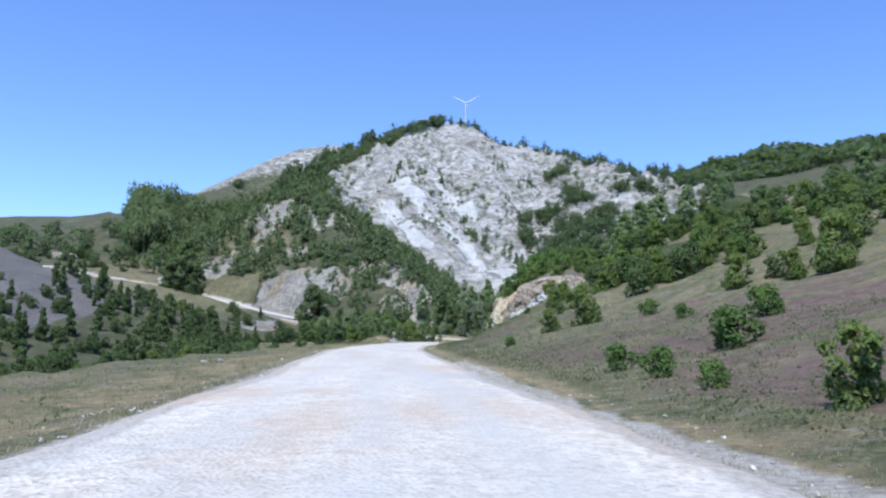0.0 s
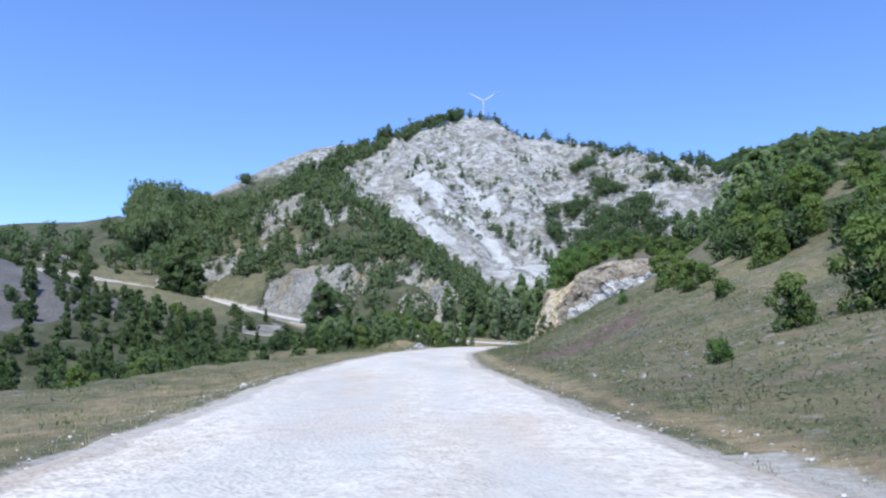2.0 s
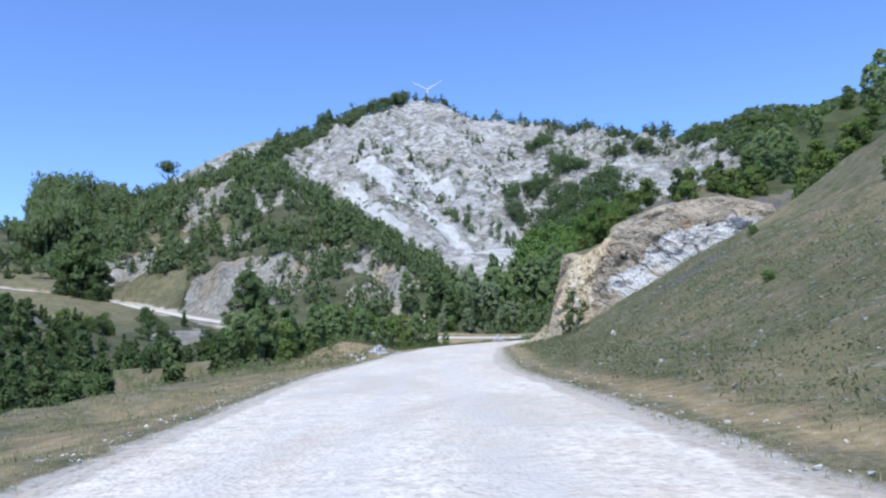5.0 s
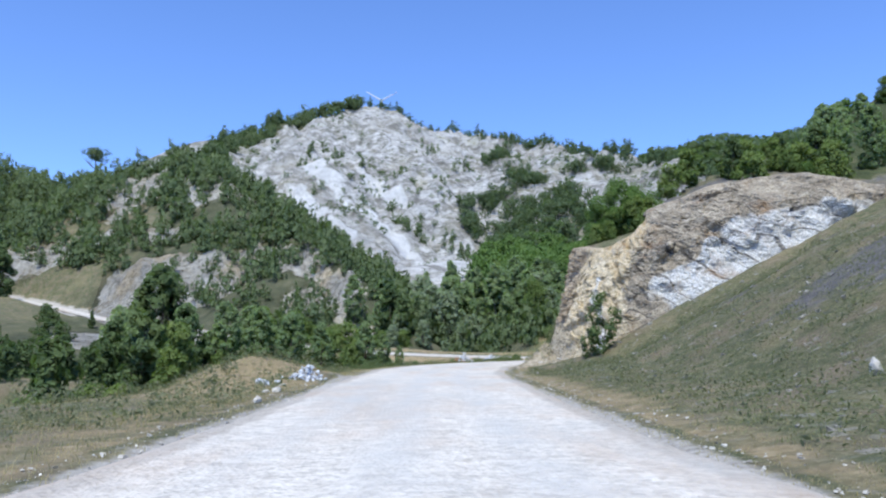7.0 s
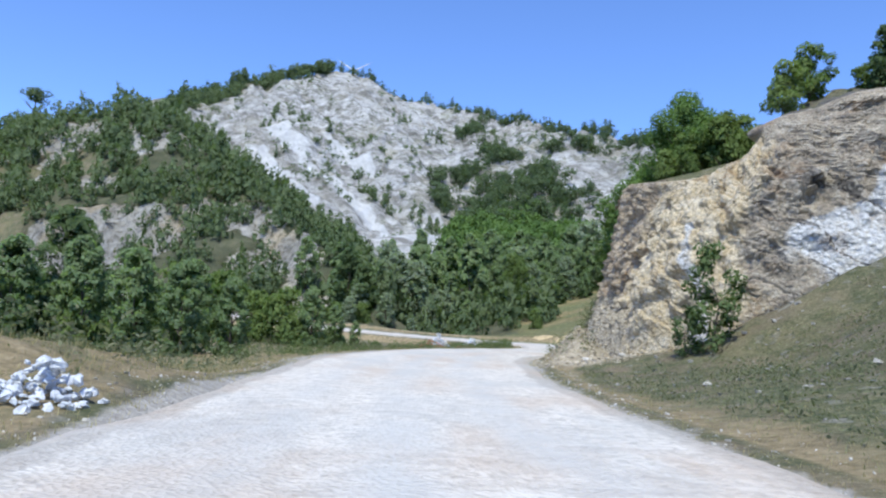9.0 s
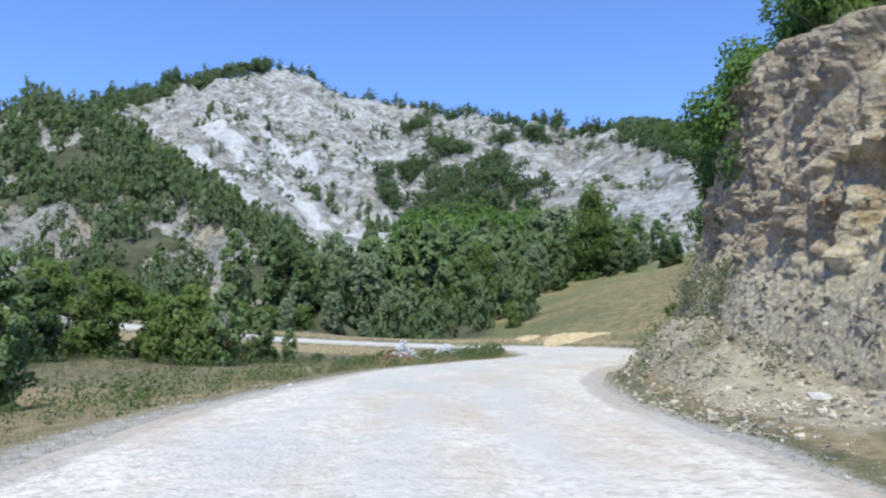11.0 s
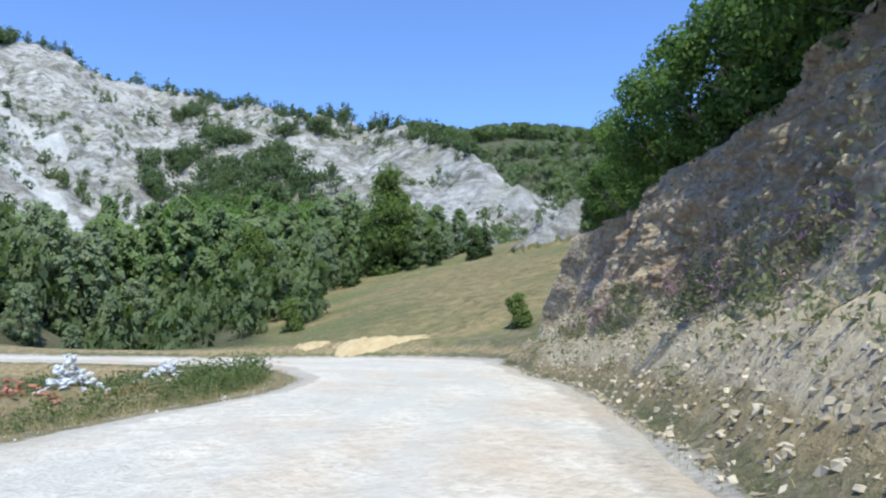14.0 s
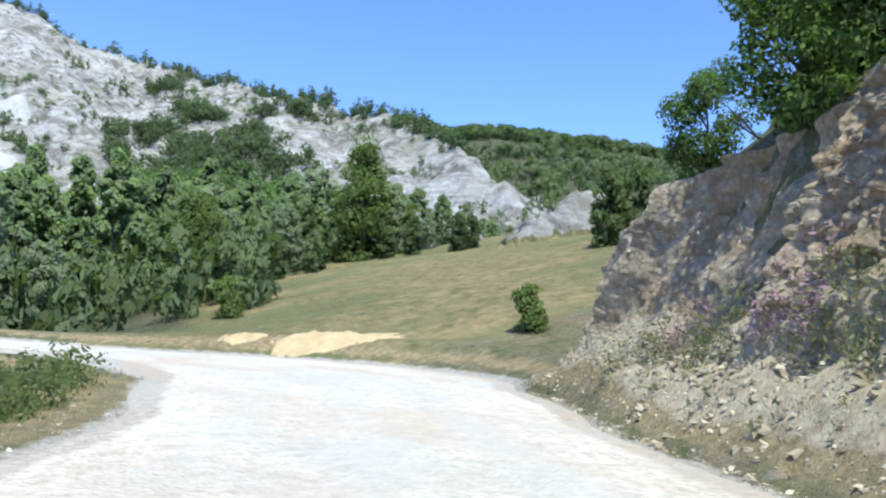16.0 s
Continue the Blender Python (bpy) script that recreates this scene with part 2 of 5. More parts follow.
    fall = np.where(inner, np.maximum(fall - 0.05 * np.minimum(np.maximum(e - 1, 0), 7), -0.95), fall)
    h = np.where(left & (y < 128), np.maximum(fall, np.minimum(h, np.maximum(fall, -6.0) + 0.9 * np.maximum(e - 24, 0))) + mound, h)
    # both sides of the stretch after the bend
    ret = ~main
    cutv = np.where(side < 0, -(0.35 + 0.5 * smooth(-30, -55, x)) * np.maximum(e, 0), 0.5 * np.maximum(e, 0))
    blend = smooth(0.3, 9, e)
    h = np.where(ret, (zr + np.clip(cutv, -1.0 - 0.4 * smooth(-30, -55, x), 1.2)) * (1 - blend) + np.where((side < 0) & (y < 140) & (x > -30), np.maximum(zr - 1.4, h), h) * blend, h)
    # the bed under the road
    bed = smooth(-0.9, 0.5, e)
    return (zr - 0.22) * (1 - bed) + h * bed, i, e, side, cd, inside


# ---- materials ----
def material(name, rough=0.9):
    m = bpy.data.materials.new(name)
    m.use_nodes = True
    b = m.node_tree.nodes["Principled BSDF"]
    b.inputs["Roughness"].default_value = rough
    b.inputs["Specular IOR Level"].default_value = 0.25
    return m, m.node_tree, b


class Graph:
    """Short names for the nodes of a material."""

    def __init__(self, tree):
        self.t = tree
        self.pos = tree.nodes.new("ShaderNodeNewGeometry")

    def node(self, kind, **values):
        n = self.t.nodes.new(kind)
        for key, value in values.items():
            n.inputs[key].default_value = value
        return n

    def link(self, a, b):
        self.t.links.new(a, b)

    def noise(self, scale, detail=4, rough=0.6, vector=None, stretch=None):
        n = self.node("ShaderNodeTexNoise", Scale=scale, Detail=detail, Roughness=rough)
        v = vector or self.pos.outputs["Position"]
        if stretch:
            m = self.node("ShaderNodeMapping")
            m.inputs["Scale"].default_value = stretch
            self.link(v, m.inputs["Vector"])
            v = m.outputs[0]
        self.link(v, n.inputs["Vector"])
        return n.outputs["Fac"]

    def streaks(self, scale, long, degrees, detail=6, rough=0.7):
        """Noise drawn out along a direction of the plan; long: how much finer it is across."""
        m = self.node("ShaderNodeMapping")
        m.inputs["Rotation"].default_value = (0, 0, radians(degrees))
        self.link(self.pos.outputs["Position"], m.inputs["Vector"])
        return self.noise(scale, detail, rough, m.outputs[0], (1 / long, 1, 0.4))

    def cells(self, scale, output="Distance", randomness=1.0):
        n = self.node("ShaderNodeTexVoronoi", Scale=scale, Randomness=randomness)
        self.link(self.pos.outputs["Position"], n.inputs["Vector"])
        return n.outputs[output]

    def ramp(self, value, stops):
        r = self.t.nodes.new("ShaderNodeValToRGB")
        e = r.color_ramp.elements
        while len(e) < len(stops):
            e.new(0.5)
        for el, (p, c) in zip(e, stops):
            el.position = p
            el.color = (*(c if isinstance(c, tuple) else (c, c, c)), 1)
        self.link(value, r.inputs[0])
        return r.outputs["Color"]

    def mix(self, fac, a, b, blend="MIX"):
        n = self.t.nodes.new("ShaderNodeMix")
        n.data_type, n.blend_type = "RGBA", blend
        for sock, v in ((n.inputs[0], fac), (n.inputs[6], a), (n.inputs[7], b)):
            if isinstance(v, (int, float)):
                sock.default_value = v if sock.type == "VALUE" else (v, v, v, 1)
            elif isinstance(v, tuple):
                sock.default_value = (*v, 1)
            else:
                self.link(v, sock)
        return n.outputs[2]

    def math(self, op, a, b=0.0):
        n = self.t.nodes.new("ShaderNodeMath")
        n.operation = op
        for sock, v in zip(n.inputs, (a, b)):
            if isinstance(v, (int, float)):
                sock.default_value = v
            else:
                self.link(v, sock)
        return n.outputs[0]

    def attr(self, name):
        n = self.t.nodes.new("ShaderNodeAttribute")
        n.attribute_name = name
        return n.outputs["Fac"]

    def edge(self, mask, size, spread=0.5):
        """A mask whose border is broken up by noise."""
        n = self.noise(size, 5, 0.65)
        v = self.math("ADD", mask, self.math("MULTIPLY", self.math("SUBTRACT", n, 0.5), spread * 2))
        return self.ramp(v, [(0.40, 0.0), (0.60, 1.0)])

    def bump(self, bsdf, height, strength, distance=0.1):
        b = self.node("ShaderNodeBump", Strength=strength, Distance=distance)
        self.link(height, b.inputs["Height"])
        self.link(b.outputs[0], bsdf.inputs["Normal"])


def ground_material():
    m, tree, b = material("ground", 0.95)
    g = Graph(tree)
    fine, mid, big = g.noise(3.2, 6, 0.7), g.noise(0.55, 5, 0.6), g.noise(0.07, 4, 0.55)
    # grass of the slopes: grey-green with straw, herbs, bare earth and small stones between
    tiny = g.noise(9.0, 5, 0.75)
    grass = g.ramp(tiny, [(0.30, (0.070, 0.076, 0.038)), (0.50, (0.165, 0.163, 0.088)), (0.72, (0.32, 0.298, 0.180))])
    grass = g.mix(g.ramp(g.noise(1.7, 6, 0.7), [(0.42, 0.85), (0.54, 0.0)]), grass, g.ramp(tiny, [(0.3, (0.052, 0.066, 0.030)), (0.7, (0.125, 0.142, 0.068))]))
    grass = g.mix(g.ramp(mid, [(0.46, 0.0), (0.66, 0.7)]), grass, g.ramp(tiny, [(0.3, (0.16, 0.118, 0.085)), (0.7, (0.36, 0.285, 0.205))]))
    grass = g.mix(g.ramp(g.noise(0.22, 5, 0.65), [(0.50, 0.0), (0.66, 0.6)]), grass, g.ramp(tiny, [(0.3, (0.17, 0.145, 0.075)), (0.7, (0.40, 0.335, 0.20))]))
    grass = g.mix(g.ramp(g.cells(3.6, "Color"), [(0.80, 0.0), (0.92, 0.55)]), grass, g.ramp(tiny, [(0.3, (0.20, 0.19, 0.175)), (0.7, (0.46, 0.44, 0.40))]))
    straw = g.ramp(fine, [(0.28, (0.15, 0.125, 0.070)), (0.5, (0.325, 0.258, 0.150)), (0.75, (0.50, 0.41, 0.26))])
    meadow = g.ramp(g.noise(0.9, 6, 0.7), [(0.32, (0.12, 0.115, 0.055)), (0.48, (0.24, 0.205, 0.105)), (0.66, (0.39, 0.30, 0.165))])
    meadow = g.mix(g.ramp(g.noise(0.045, 3, 0.5, stretch=(1, 2.4, 1)), [(0.42, 0.0), (0.62, 1.0)]), meadow, g.ramp(fine, [(0.3, (0.105, 0.125, 0.052)), (0.7, (0.20, 0.212, 0.10))]))
    shale = g.ramp(g.noise(1.8, 6, 0.75), [(0.3, (0.085, 0.082, 0.08)), (0.55, (0.165, 0.158, 0.152)), (0.75, (0.28, 0.265, 0.25))])
    mauve = g.ramp(g.noise(1.6, 6, 0.75), [(0.3, (0.095, 0.064, 0.054)), (0.55, (0.20, 0.142, 0.118)), (0.75, (0.32, 0.250, 0.200))])
    # pale rock of the mountain and the crags
    rock = g.ramp(g.noise(0.13, 9, 0.74), [(0.38, (0.15, 0.145, 0.125)), (0.46, (0.34, 0.33, 0.305)), (0.52, (0.47, 0.46, 0.44)), (0.62, (0.68, 0.67, 0.65))])
    bare = g.ramp(g.streaks(0.085, 5.0, 57, 8, 0.72), [(0.47, 0.0), (0.62, 0.7)])
    rock = g.mix(bare, rock, g.ramp(g.noise(0.6, 6, 0.7), [(0.3, (0.58, 0.58, 0.575)), (0.7, (0.80, 0.80, 0.79))]))
    beds = g.ramp(g.noise(0.16, 7, 0.7, stretch=(0.3, 0.3, 2.6)), [(0.40, 0.42), (0.48, 0.0)])
    rock = g.mix(beds, rock, (0.24, 0.23, 0.20))
    cracks = g.ramp(g.streaks(0.16, 3.5, 57, 8, 0.78), [(0.40, 0.8), (0.48, 0.0)])
    rock = g.mix(cracks, rock, (0.21, 0.20, 0.175))
    crag = g.ramp(g.noise(0.30, 9, 0.78, stretch=(1, 1, 0.45)), [(0.30, (0.20, 0.175, 0.14)), (0.40, (0.44, 0.405, 0.34)), (0.52, (0.60, 0.57, 0.50)), (0.68, (0.76, 0.735, 0.68))])
    crag = g.mix(g.ramp(g.noise(0.055, 5, 0.65), [(0.40, 0.6), (0.50, 0.0)]), crag, g.ramp(g.noise(0.5, 8, 0.75, stretch=(1, 1, 0.4)), [(0.34, (0.14, 0.135, 0.12)), (0.48, (0.34, 0.325, 0.295)), (0.64, (0.56, 0.54, 0.50))]))
    crag = g.mix(g.ramp(g.noise(0.05, 5, 0.65, stretch=(1.2, 1, 1)), [(0.53, 0.0), (0.62, 0.75)]), crag, g.ramp(g.noise(0.6, 6, 0.7), [(0.3, (0.42, 0.31, 0.17)), (0.7, (0.70, 0.60, 0.43))]))
    crag = g.mix(g.ramp(g.noise(0.9, 8, 0.78, stretch=(1, 1, 0.3)), [(0.38, 0.75), (0.48, 0.0)]), crag, (0.13, 0.115, 0.09))
    crag = g.mix(g.ramp(g.noise(0.35, 5, 0.7), [(0.60, 0.0), (0.68, 0.7)]), crag, (0.10, 0.115, 0.055))
    rock = g.mix(g.ramp(g.noise(0.022, 4, 0.5), [(0.50, 0.0), (0.68, 0.55)]), rock, (0.43, 0.40, 0.33), "MIX")
    rock = g.mix(g.ramp(g.noise(0.06, 6, 0.7), [(0.54, 0.0), (0.70, 0.6)]), rock, (0.30, 0.30, 0.19))
    rock = g.mix(g.ramp(g.noise(0.45, 6, 0.75), [(0.36, 0.5), (0.46, 0.0)]), rock, 0.5, "MULTIPLY")
    rock = g.mix(g.edge(g.attr("scree"), 0.2, 0.35), rock, g.ramp(g.streaks(0.5, 4, 57), [(0.3, (0.54, 0.54, 0.53)), (0.7, (0.78, 0.78, 0.77))]))
    scrub = g.ramp(g.noise(0.35, 5, 0.7), [(0.3, (0.035, 0.05, 0.022)), (0.6, (0.085, 0.10, 0.045)), (0.8, (0.16, 0.15, 0.08))])
    forest = g.ramp(g.noise(0.20, 6, 0.7), [(0.3, (0.05, 0.06, 0.035)), (0.55, (0.10, 0.105, 0.06)), (0.8, (0.20, 0.18, 0.12))])
    col = g.mix(g.edge(g.attr("meadow"), 0.4, 0.25), grass, meadow)
    col = g.mix(g.edge(g.attr("scrub"), 0.12, 0.45), col, scrub)
    col = g.mix(g.edge(g.attr("forest"), 0.06, 0.35), col, forest)
    col = g.mix(g.edge(g.attr("rock"), 0.22, 0.55), col, rock)
    col = g.mix(g.edge(g.attr("crag"), 0.30, 0.75), col, crag)
    col = g.mix(g.edge(g.attr("shale"), 0.6, 0.6), col, shale)
    col = g.mix(g.edge(g.attr("mauve"), 0.45, 0.6), col, g.mix(g.ramp(fine, [(0.54, 0.0), (0.70, 0.6)]), mauve, grass))
    col = g.mix(g.edge(g.attr("straw"), 0.7, 0.4), col, straw)
    earth = g.ramp(g.noise(3.4, 8, 0.78), [(0.3, (0.27, 0.22, 0.15)), (0.5, (0.49, 0.42, 0.305)), (0.75, (0.68, 0.605, 0.47))])
    col = g.mix(g.edge(g.attr("rubble"), 0.8, 0.3), col, g.mix(g.ramp(mid, [(0.52, 0.0), (0.64, 0.6)]), earth, grass))
    col = g.mix(g.edge(g.attr("gravel"), 1.2, 0.35), col, g.ramp(g.noise(5, 6, 0.75), [(0.3, (0.30, 0.27, 0.235)), (0.6, (0.55, 0.52, 0.47)), (0.8, (0.72, 0.70, 0.66))]))
    col = g.mix(g.math("MULTIPLY", g.ramp(big, [(0.35, 0.35), (0.65, 0.0)]), 1.0), col, 0.5, "MULTIPLY")
    g.link(col, b.inputs["Base Color"])
    h = g.math("ADD", g.math("MULTIPLY", fine, 0.6), g.math("MULTIPLY", tiny, 0.35))
    far = g.math("MULTIPLY", g.math("ADD", g.noise(0.16, 8, 0.75), g.math("MULTIPLY", g.noise(0.5, 6, 0.7), 0.3)), g.math("MULTIPLY", g.math("ADD", g.attr("rock"), g.math("MULTIPLY", g.attr("crag"), 2.0)), 18.0))
    g.bump(b, g.math("ADD", h, far), 0.8, 0.25)
    return m


def road_material():
    m, tree, b = material("pale gravel", 0.95)
    g = Graph(tree)
    col = g.ramp(g.noise(2.2, 8, 0.78), [(0.25, (0.46, 0.42, 0.365)), (0.5, (0.68, 0.635, 0.57)), (0.75, (0.84, 0.80, 0.735))])
    stones = g.ramp(g.cells(11.0, "Color"), [(0.1, 0.60), (0.6, 1.0)])
    col = g.mix(0.7, col, stones, "MULTIPLY")
    # loose gravel along the edges and the middle, packed wheel tracks between
    loose = g.edge(g.attr("loose"), 0.9, 0.45)
    col = g.mix(loose, col, g.ramp(g.noise(7, 6, 0.8), [(0.3, (0.22, 0.19, 0.16)), (0.5, (0.44, 0.40, 0.35)), (0.8, (0.70, 0.67, 0.62))]))
    patch = g.ramp(g.noise(0.30, 6, 0.65, stretch=(1.0, 0.35, 1)), [(0.46, 0.0), (0.62, 0.62)])
    col = g.mix(patch, col, g.ramp(g.noise(3.0, 5, 0.7), [(0.3, (0.42, 0.32, 0.24)), (0.7, (0.60, 0.49, 0.39))]))
    grey = g.ramp(g.noise(0.21, 5, 0.65, stretch=(1.3, 0.45, 1)), [(0.48, 0.0), (0.64, 0.6)])
    col = g.mix(grey, col, g.ramp(g.noise(3.4, 5, 0.7), [(0.3, (0.38, 0.38, 0.365)), (0.7, (0.56, 0.555, 0.53))]))
    track = g.math("MULTIPLY", g.attr("track"), g.ramp(g.noise(0.35, 5, 0.7), [(0.35, 0.15), (0.6, 0.75)]))
    col = g.mix(track, col, (0.52, 0.515, 0.495))
    worn = g.ramp(g.noise(0.9, 7, 0.75, stretch=(0.5, 2.2, 1)), [(0.56, 0.0), (0.66, 0.4)])
    col = g.mix(worn, col, (0.36, 0.325, 0.29))
    g.link(col, b.inputs["Base Color"])
    h = g.math("ADD", g.cells(14.0), g.math("MULTIPLY", g.noise(2.0, 6, 0.7), 1.6))
    g.bump(b, h, 0.7, 0.045)
    return m


def cut_material():
    m, tree, b = material("crumbling rock face", 0.92)
    g = Graph(tree)
    # brown conglomerate, grey shale, pale marl
    body = g.noise(0.9, 9, 0.78, stretch=(0.8, 0.8, 0.7))
    col = g.ramp(body, [(0.28, (0.13, 0.10, 0.072)), (0.40, (0.31, 0.24, 0.165)), (0.52, (0.46, 0.37, 0.26)), (0.64, (0.58, 0.48, 0.355)), (0.78, (0.68, 0.61, 0.50))])
    grey = g.ramp(g.noise(1.1, 9, 0.78, stretch=(0.7, 0.7, 0.9)), [(0.30, (0.13, 0.108, 0.083)), (0.42, (0.29, 0.245, 0.188)), (0.54, (0.44, 0.375, 0.285)), (0.70, (0.68, 0.60, 0.475))])
    col = g.mix(g.edge(g.attr("grey"), 0.30, 0.55), col, grey)
    cream = g.ramp(g.noise(1.3, 8, 0.75, stretch=(0.9, 0.9, 0.7)), [(0.30, (0.26, 0.185, 0.10)), (0.42, (0.52, 0.41, 0.25)), (0.54, (0.68, 0.575, 0.40)), (0.70, (0.80, 0.735, 0.60))])
    col = g.mix(g.edge(g.attr("cream"), 0.5, 0.4), col, cream)
    pale = g.ramp(g.noise(1.4, 7, 0.75, stretch=(0.6, 0.6, 1.8)), [(0.3, (0.38, 0.375, 0.365)), (0.48, (0.66, 0.655, 0.64)), (0.66, (0.84, 0.83, 0.81))])
    col = g.mix(g.edge(g.attr("white"), 0.40, 0.6), col, pale)
    # near-black painted into the layers' recesses, standing in for shade in the cavities
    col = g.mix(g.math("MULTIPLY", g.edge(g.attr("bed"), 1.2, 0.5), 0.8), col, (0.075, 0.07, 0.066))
    ochre = g.ramp(g.noise(0.42, 6, 0.7), [(0.54, 0.0), (0.68, 0.7)])
    col = g.mix(ochre, col, (0.33, 0.20, 0.10))
    sand = g.ramp(g.noise(3.4, 8, 0.78), [(0.3, (0.27, 0.22, 0.15)), (0.5, (0.49, 0.42, 0.305)), (0.75, (0.68, 0.605, 0.47))])
    col = g.mix(g.edge(g.attr("talus"), 0.9, 0.3), col, sand)
    # pale stones by cell, and a darker tone away from the cells' centres
    lumps = g.ramp(g.cells(6.5, "Color"), [(0.55, 0.0), (0.85, 0.55)])
    col = g.mix(lumps, col, (0.52, 0.47, 0.385))
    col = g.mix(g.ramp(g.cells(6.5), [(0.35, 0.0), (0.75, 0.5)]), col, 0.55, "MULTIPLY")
    g.link(col, b.inputs["Base Color"])
    h = g.math("ADD", g.math("MULTIPLY", g.noise(9, 7, 0.8), 0.7), g.math("MULTIPLY", g.noise(2.6, 7, 0.8), 1.2))
    h = g.math("SUBTRACT", h, g.math("MULTIPLY", g.cells(6.5), 0.9))
    g.bump(b, h, 0.75, 0.14)
    return m


def leaf_material(name, dark, light, glow=0.35, gaps=0.0):
    m, tree, b = material(name, 0.7)
    b.inputs["Specular IOR Level"].default_value = 0.12
    g = Graph(tree)
    info = g.t.nodes.new("ShaderNodeObjectInfo")
    v = g.math("ADD", g.math("MULTIPLY", g.pos.outputs["Random Per Island"], 0.6), g.math("MULTIPLY", info.outputs["Random"], 0.4))
    col = g.ramp(v, [(0.1, dark), (0.9, light)])
    g.link(col, b.inputs["Base Color"])
    tr = g.node("ShaderNodeBsdfTranslucent")
    g.link(g.mix(1.0, col, (1.0, 1.15, 0.6), "MULTIPLY"), tr.inputs["Color"])
    mixs = g.node("ShaderNodeMixShader", Fac=glow)
    g.link(b.outputs[0], mixs.inputs[1])
    g.link(tr.outputs[0], mixs.inputs[2])
    if gaps:
        holes = g.ramp(g.noise(gaps, 2, 0.5), [(0.53, 0.0), (0.56, 1.0)])
        cut = g.node("ShaderNodeMixShader")
        g.link(holes, cut.inputs[0])
        g.link(mixs.outputs[0], cut.inputs[1])
        g.link(g.t.nodes.new("ShaderNodeBsdfTransparent").outputs[0], cut.inputs[2])
        mixs = cut
    g.link(mixs.outputs[0], tree.nodes["Material Output"].inputs["Surface"])
    return m


def plain_material(name, dark, light, scale=4.0, rough=0.85, metal=0.0):
    m, tree, b = material(name, rough)
    g = Graph(tree)
    g.link(g.ramp(g.noise(scale, 6, 0.7), [(0.3, dark), (0.7, light)]), b.inputs["Base Color"])
    g.bump(b, g.noise(scale * 3, 4, 0.7), 0.4, 0.03)
    b.inputs["Metallic"].default_value = metal
    return m


GROUND, GRAVEL, CUTROCK = ground_material(), road_material(), cut_material()
BARK = plain_material("bark", (0.06, 0.048, 0.038), (0.17, 0.14, 0.11), 6)
PINE = leaf_material("pine needles", (0.076, 0.116, 0.062), (0.168, 0.220, 0.114), 0.42, 2.0)
OAK = leaf_material("oak leaves", (0.070, 0.130, 0.040), (0.160, 0.250, 0.080), 0.40)
BROAD = leaf_material("broad leaves", (0.190, 0.270, 0.155), (0.345, 0.430, 0.245), 0.6)
WILLOW = leaf_material("willow leaves", (0.255, 0.315, 0.235), (0.410, 0.470, 0.360), 0.58)
BUSH = leaf_material("bush leaves", (0.105, 0.165, 0.050), (0.225, 0.295, 0.105), 0.45, 6.0)
DARKBUSH = leaf_material("dark bush leaves", (0.070, 0.112, 0.052), (0.155, 0.215, 0.095), 0.42, 5.0)


# ---- mesh tools ----
def mesh_from(name, verts, faces, mat, smooth_faces=False, attrs=None, normals=None):
    """A mesh from arrays of corners and of equal-sized faces."""
    verts, faces = np.asarray(verts, np.float32), np.asarray(faces, np.int32)
    me = bpy.data.meshes.new(name)
    me.vertices.add(len(verts))
    me.vertices.foreach_set("co", verts.ravel())
    n, k = faces.shape
    me.loops.add(n * k)
    me.loops.foreach_set("vertex_index", faces.ravel())
    me.polygons.add(n)
    me.polygons.foreach_set("loop_start", np.arange(0, n * k, k, dtype=np.int32))
    me.polygons.foreach_set("use_smooth", np.full(n, smooth_faces))
    me.materials.append(mat)
    for key, values in (attrs or {}).items():
        me.attributes.new(key, "FLOAT", "POINT").data.foreach_set("value", np.asarray(values, np.float32))
    me.update(calc_edges=True)
    if normals is not None:
        me.polygons.foreach_set("use_smooth", np.full(n, True))
        me.normals_split_custom_set_from_vertices(np.asarray(normals, np.float32).tolist())
    return me


def grid_faces(nu, nv):
    i = (np.arange(nu - 1)[:, None] * nv + np.arange(nv - 1)[None, :]).ravel()
    return np.stack([i, i + nv, i + nv + 1, i + 1], 1)


def steps(*stretches):
    """Coordinates in stretches of (from, to, step from, step to)."""
    out = []
    for a, b, s0, s1 in stretches:
        v, s = a, s0
        while v < b - 1e-6:
            out.append(v)
            s = s0 + (s1 - s0) * (v - a) / (b - a)
            v += s
    return np.array(out + [stretches[-1][1]])


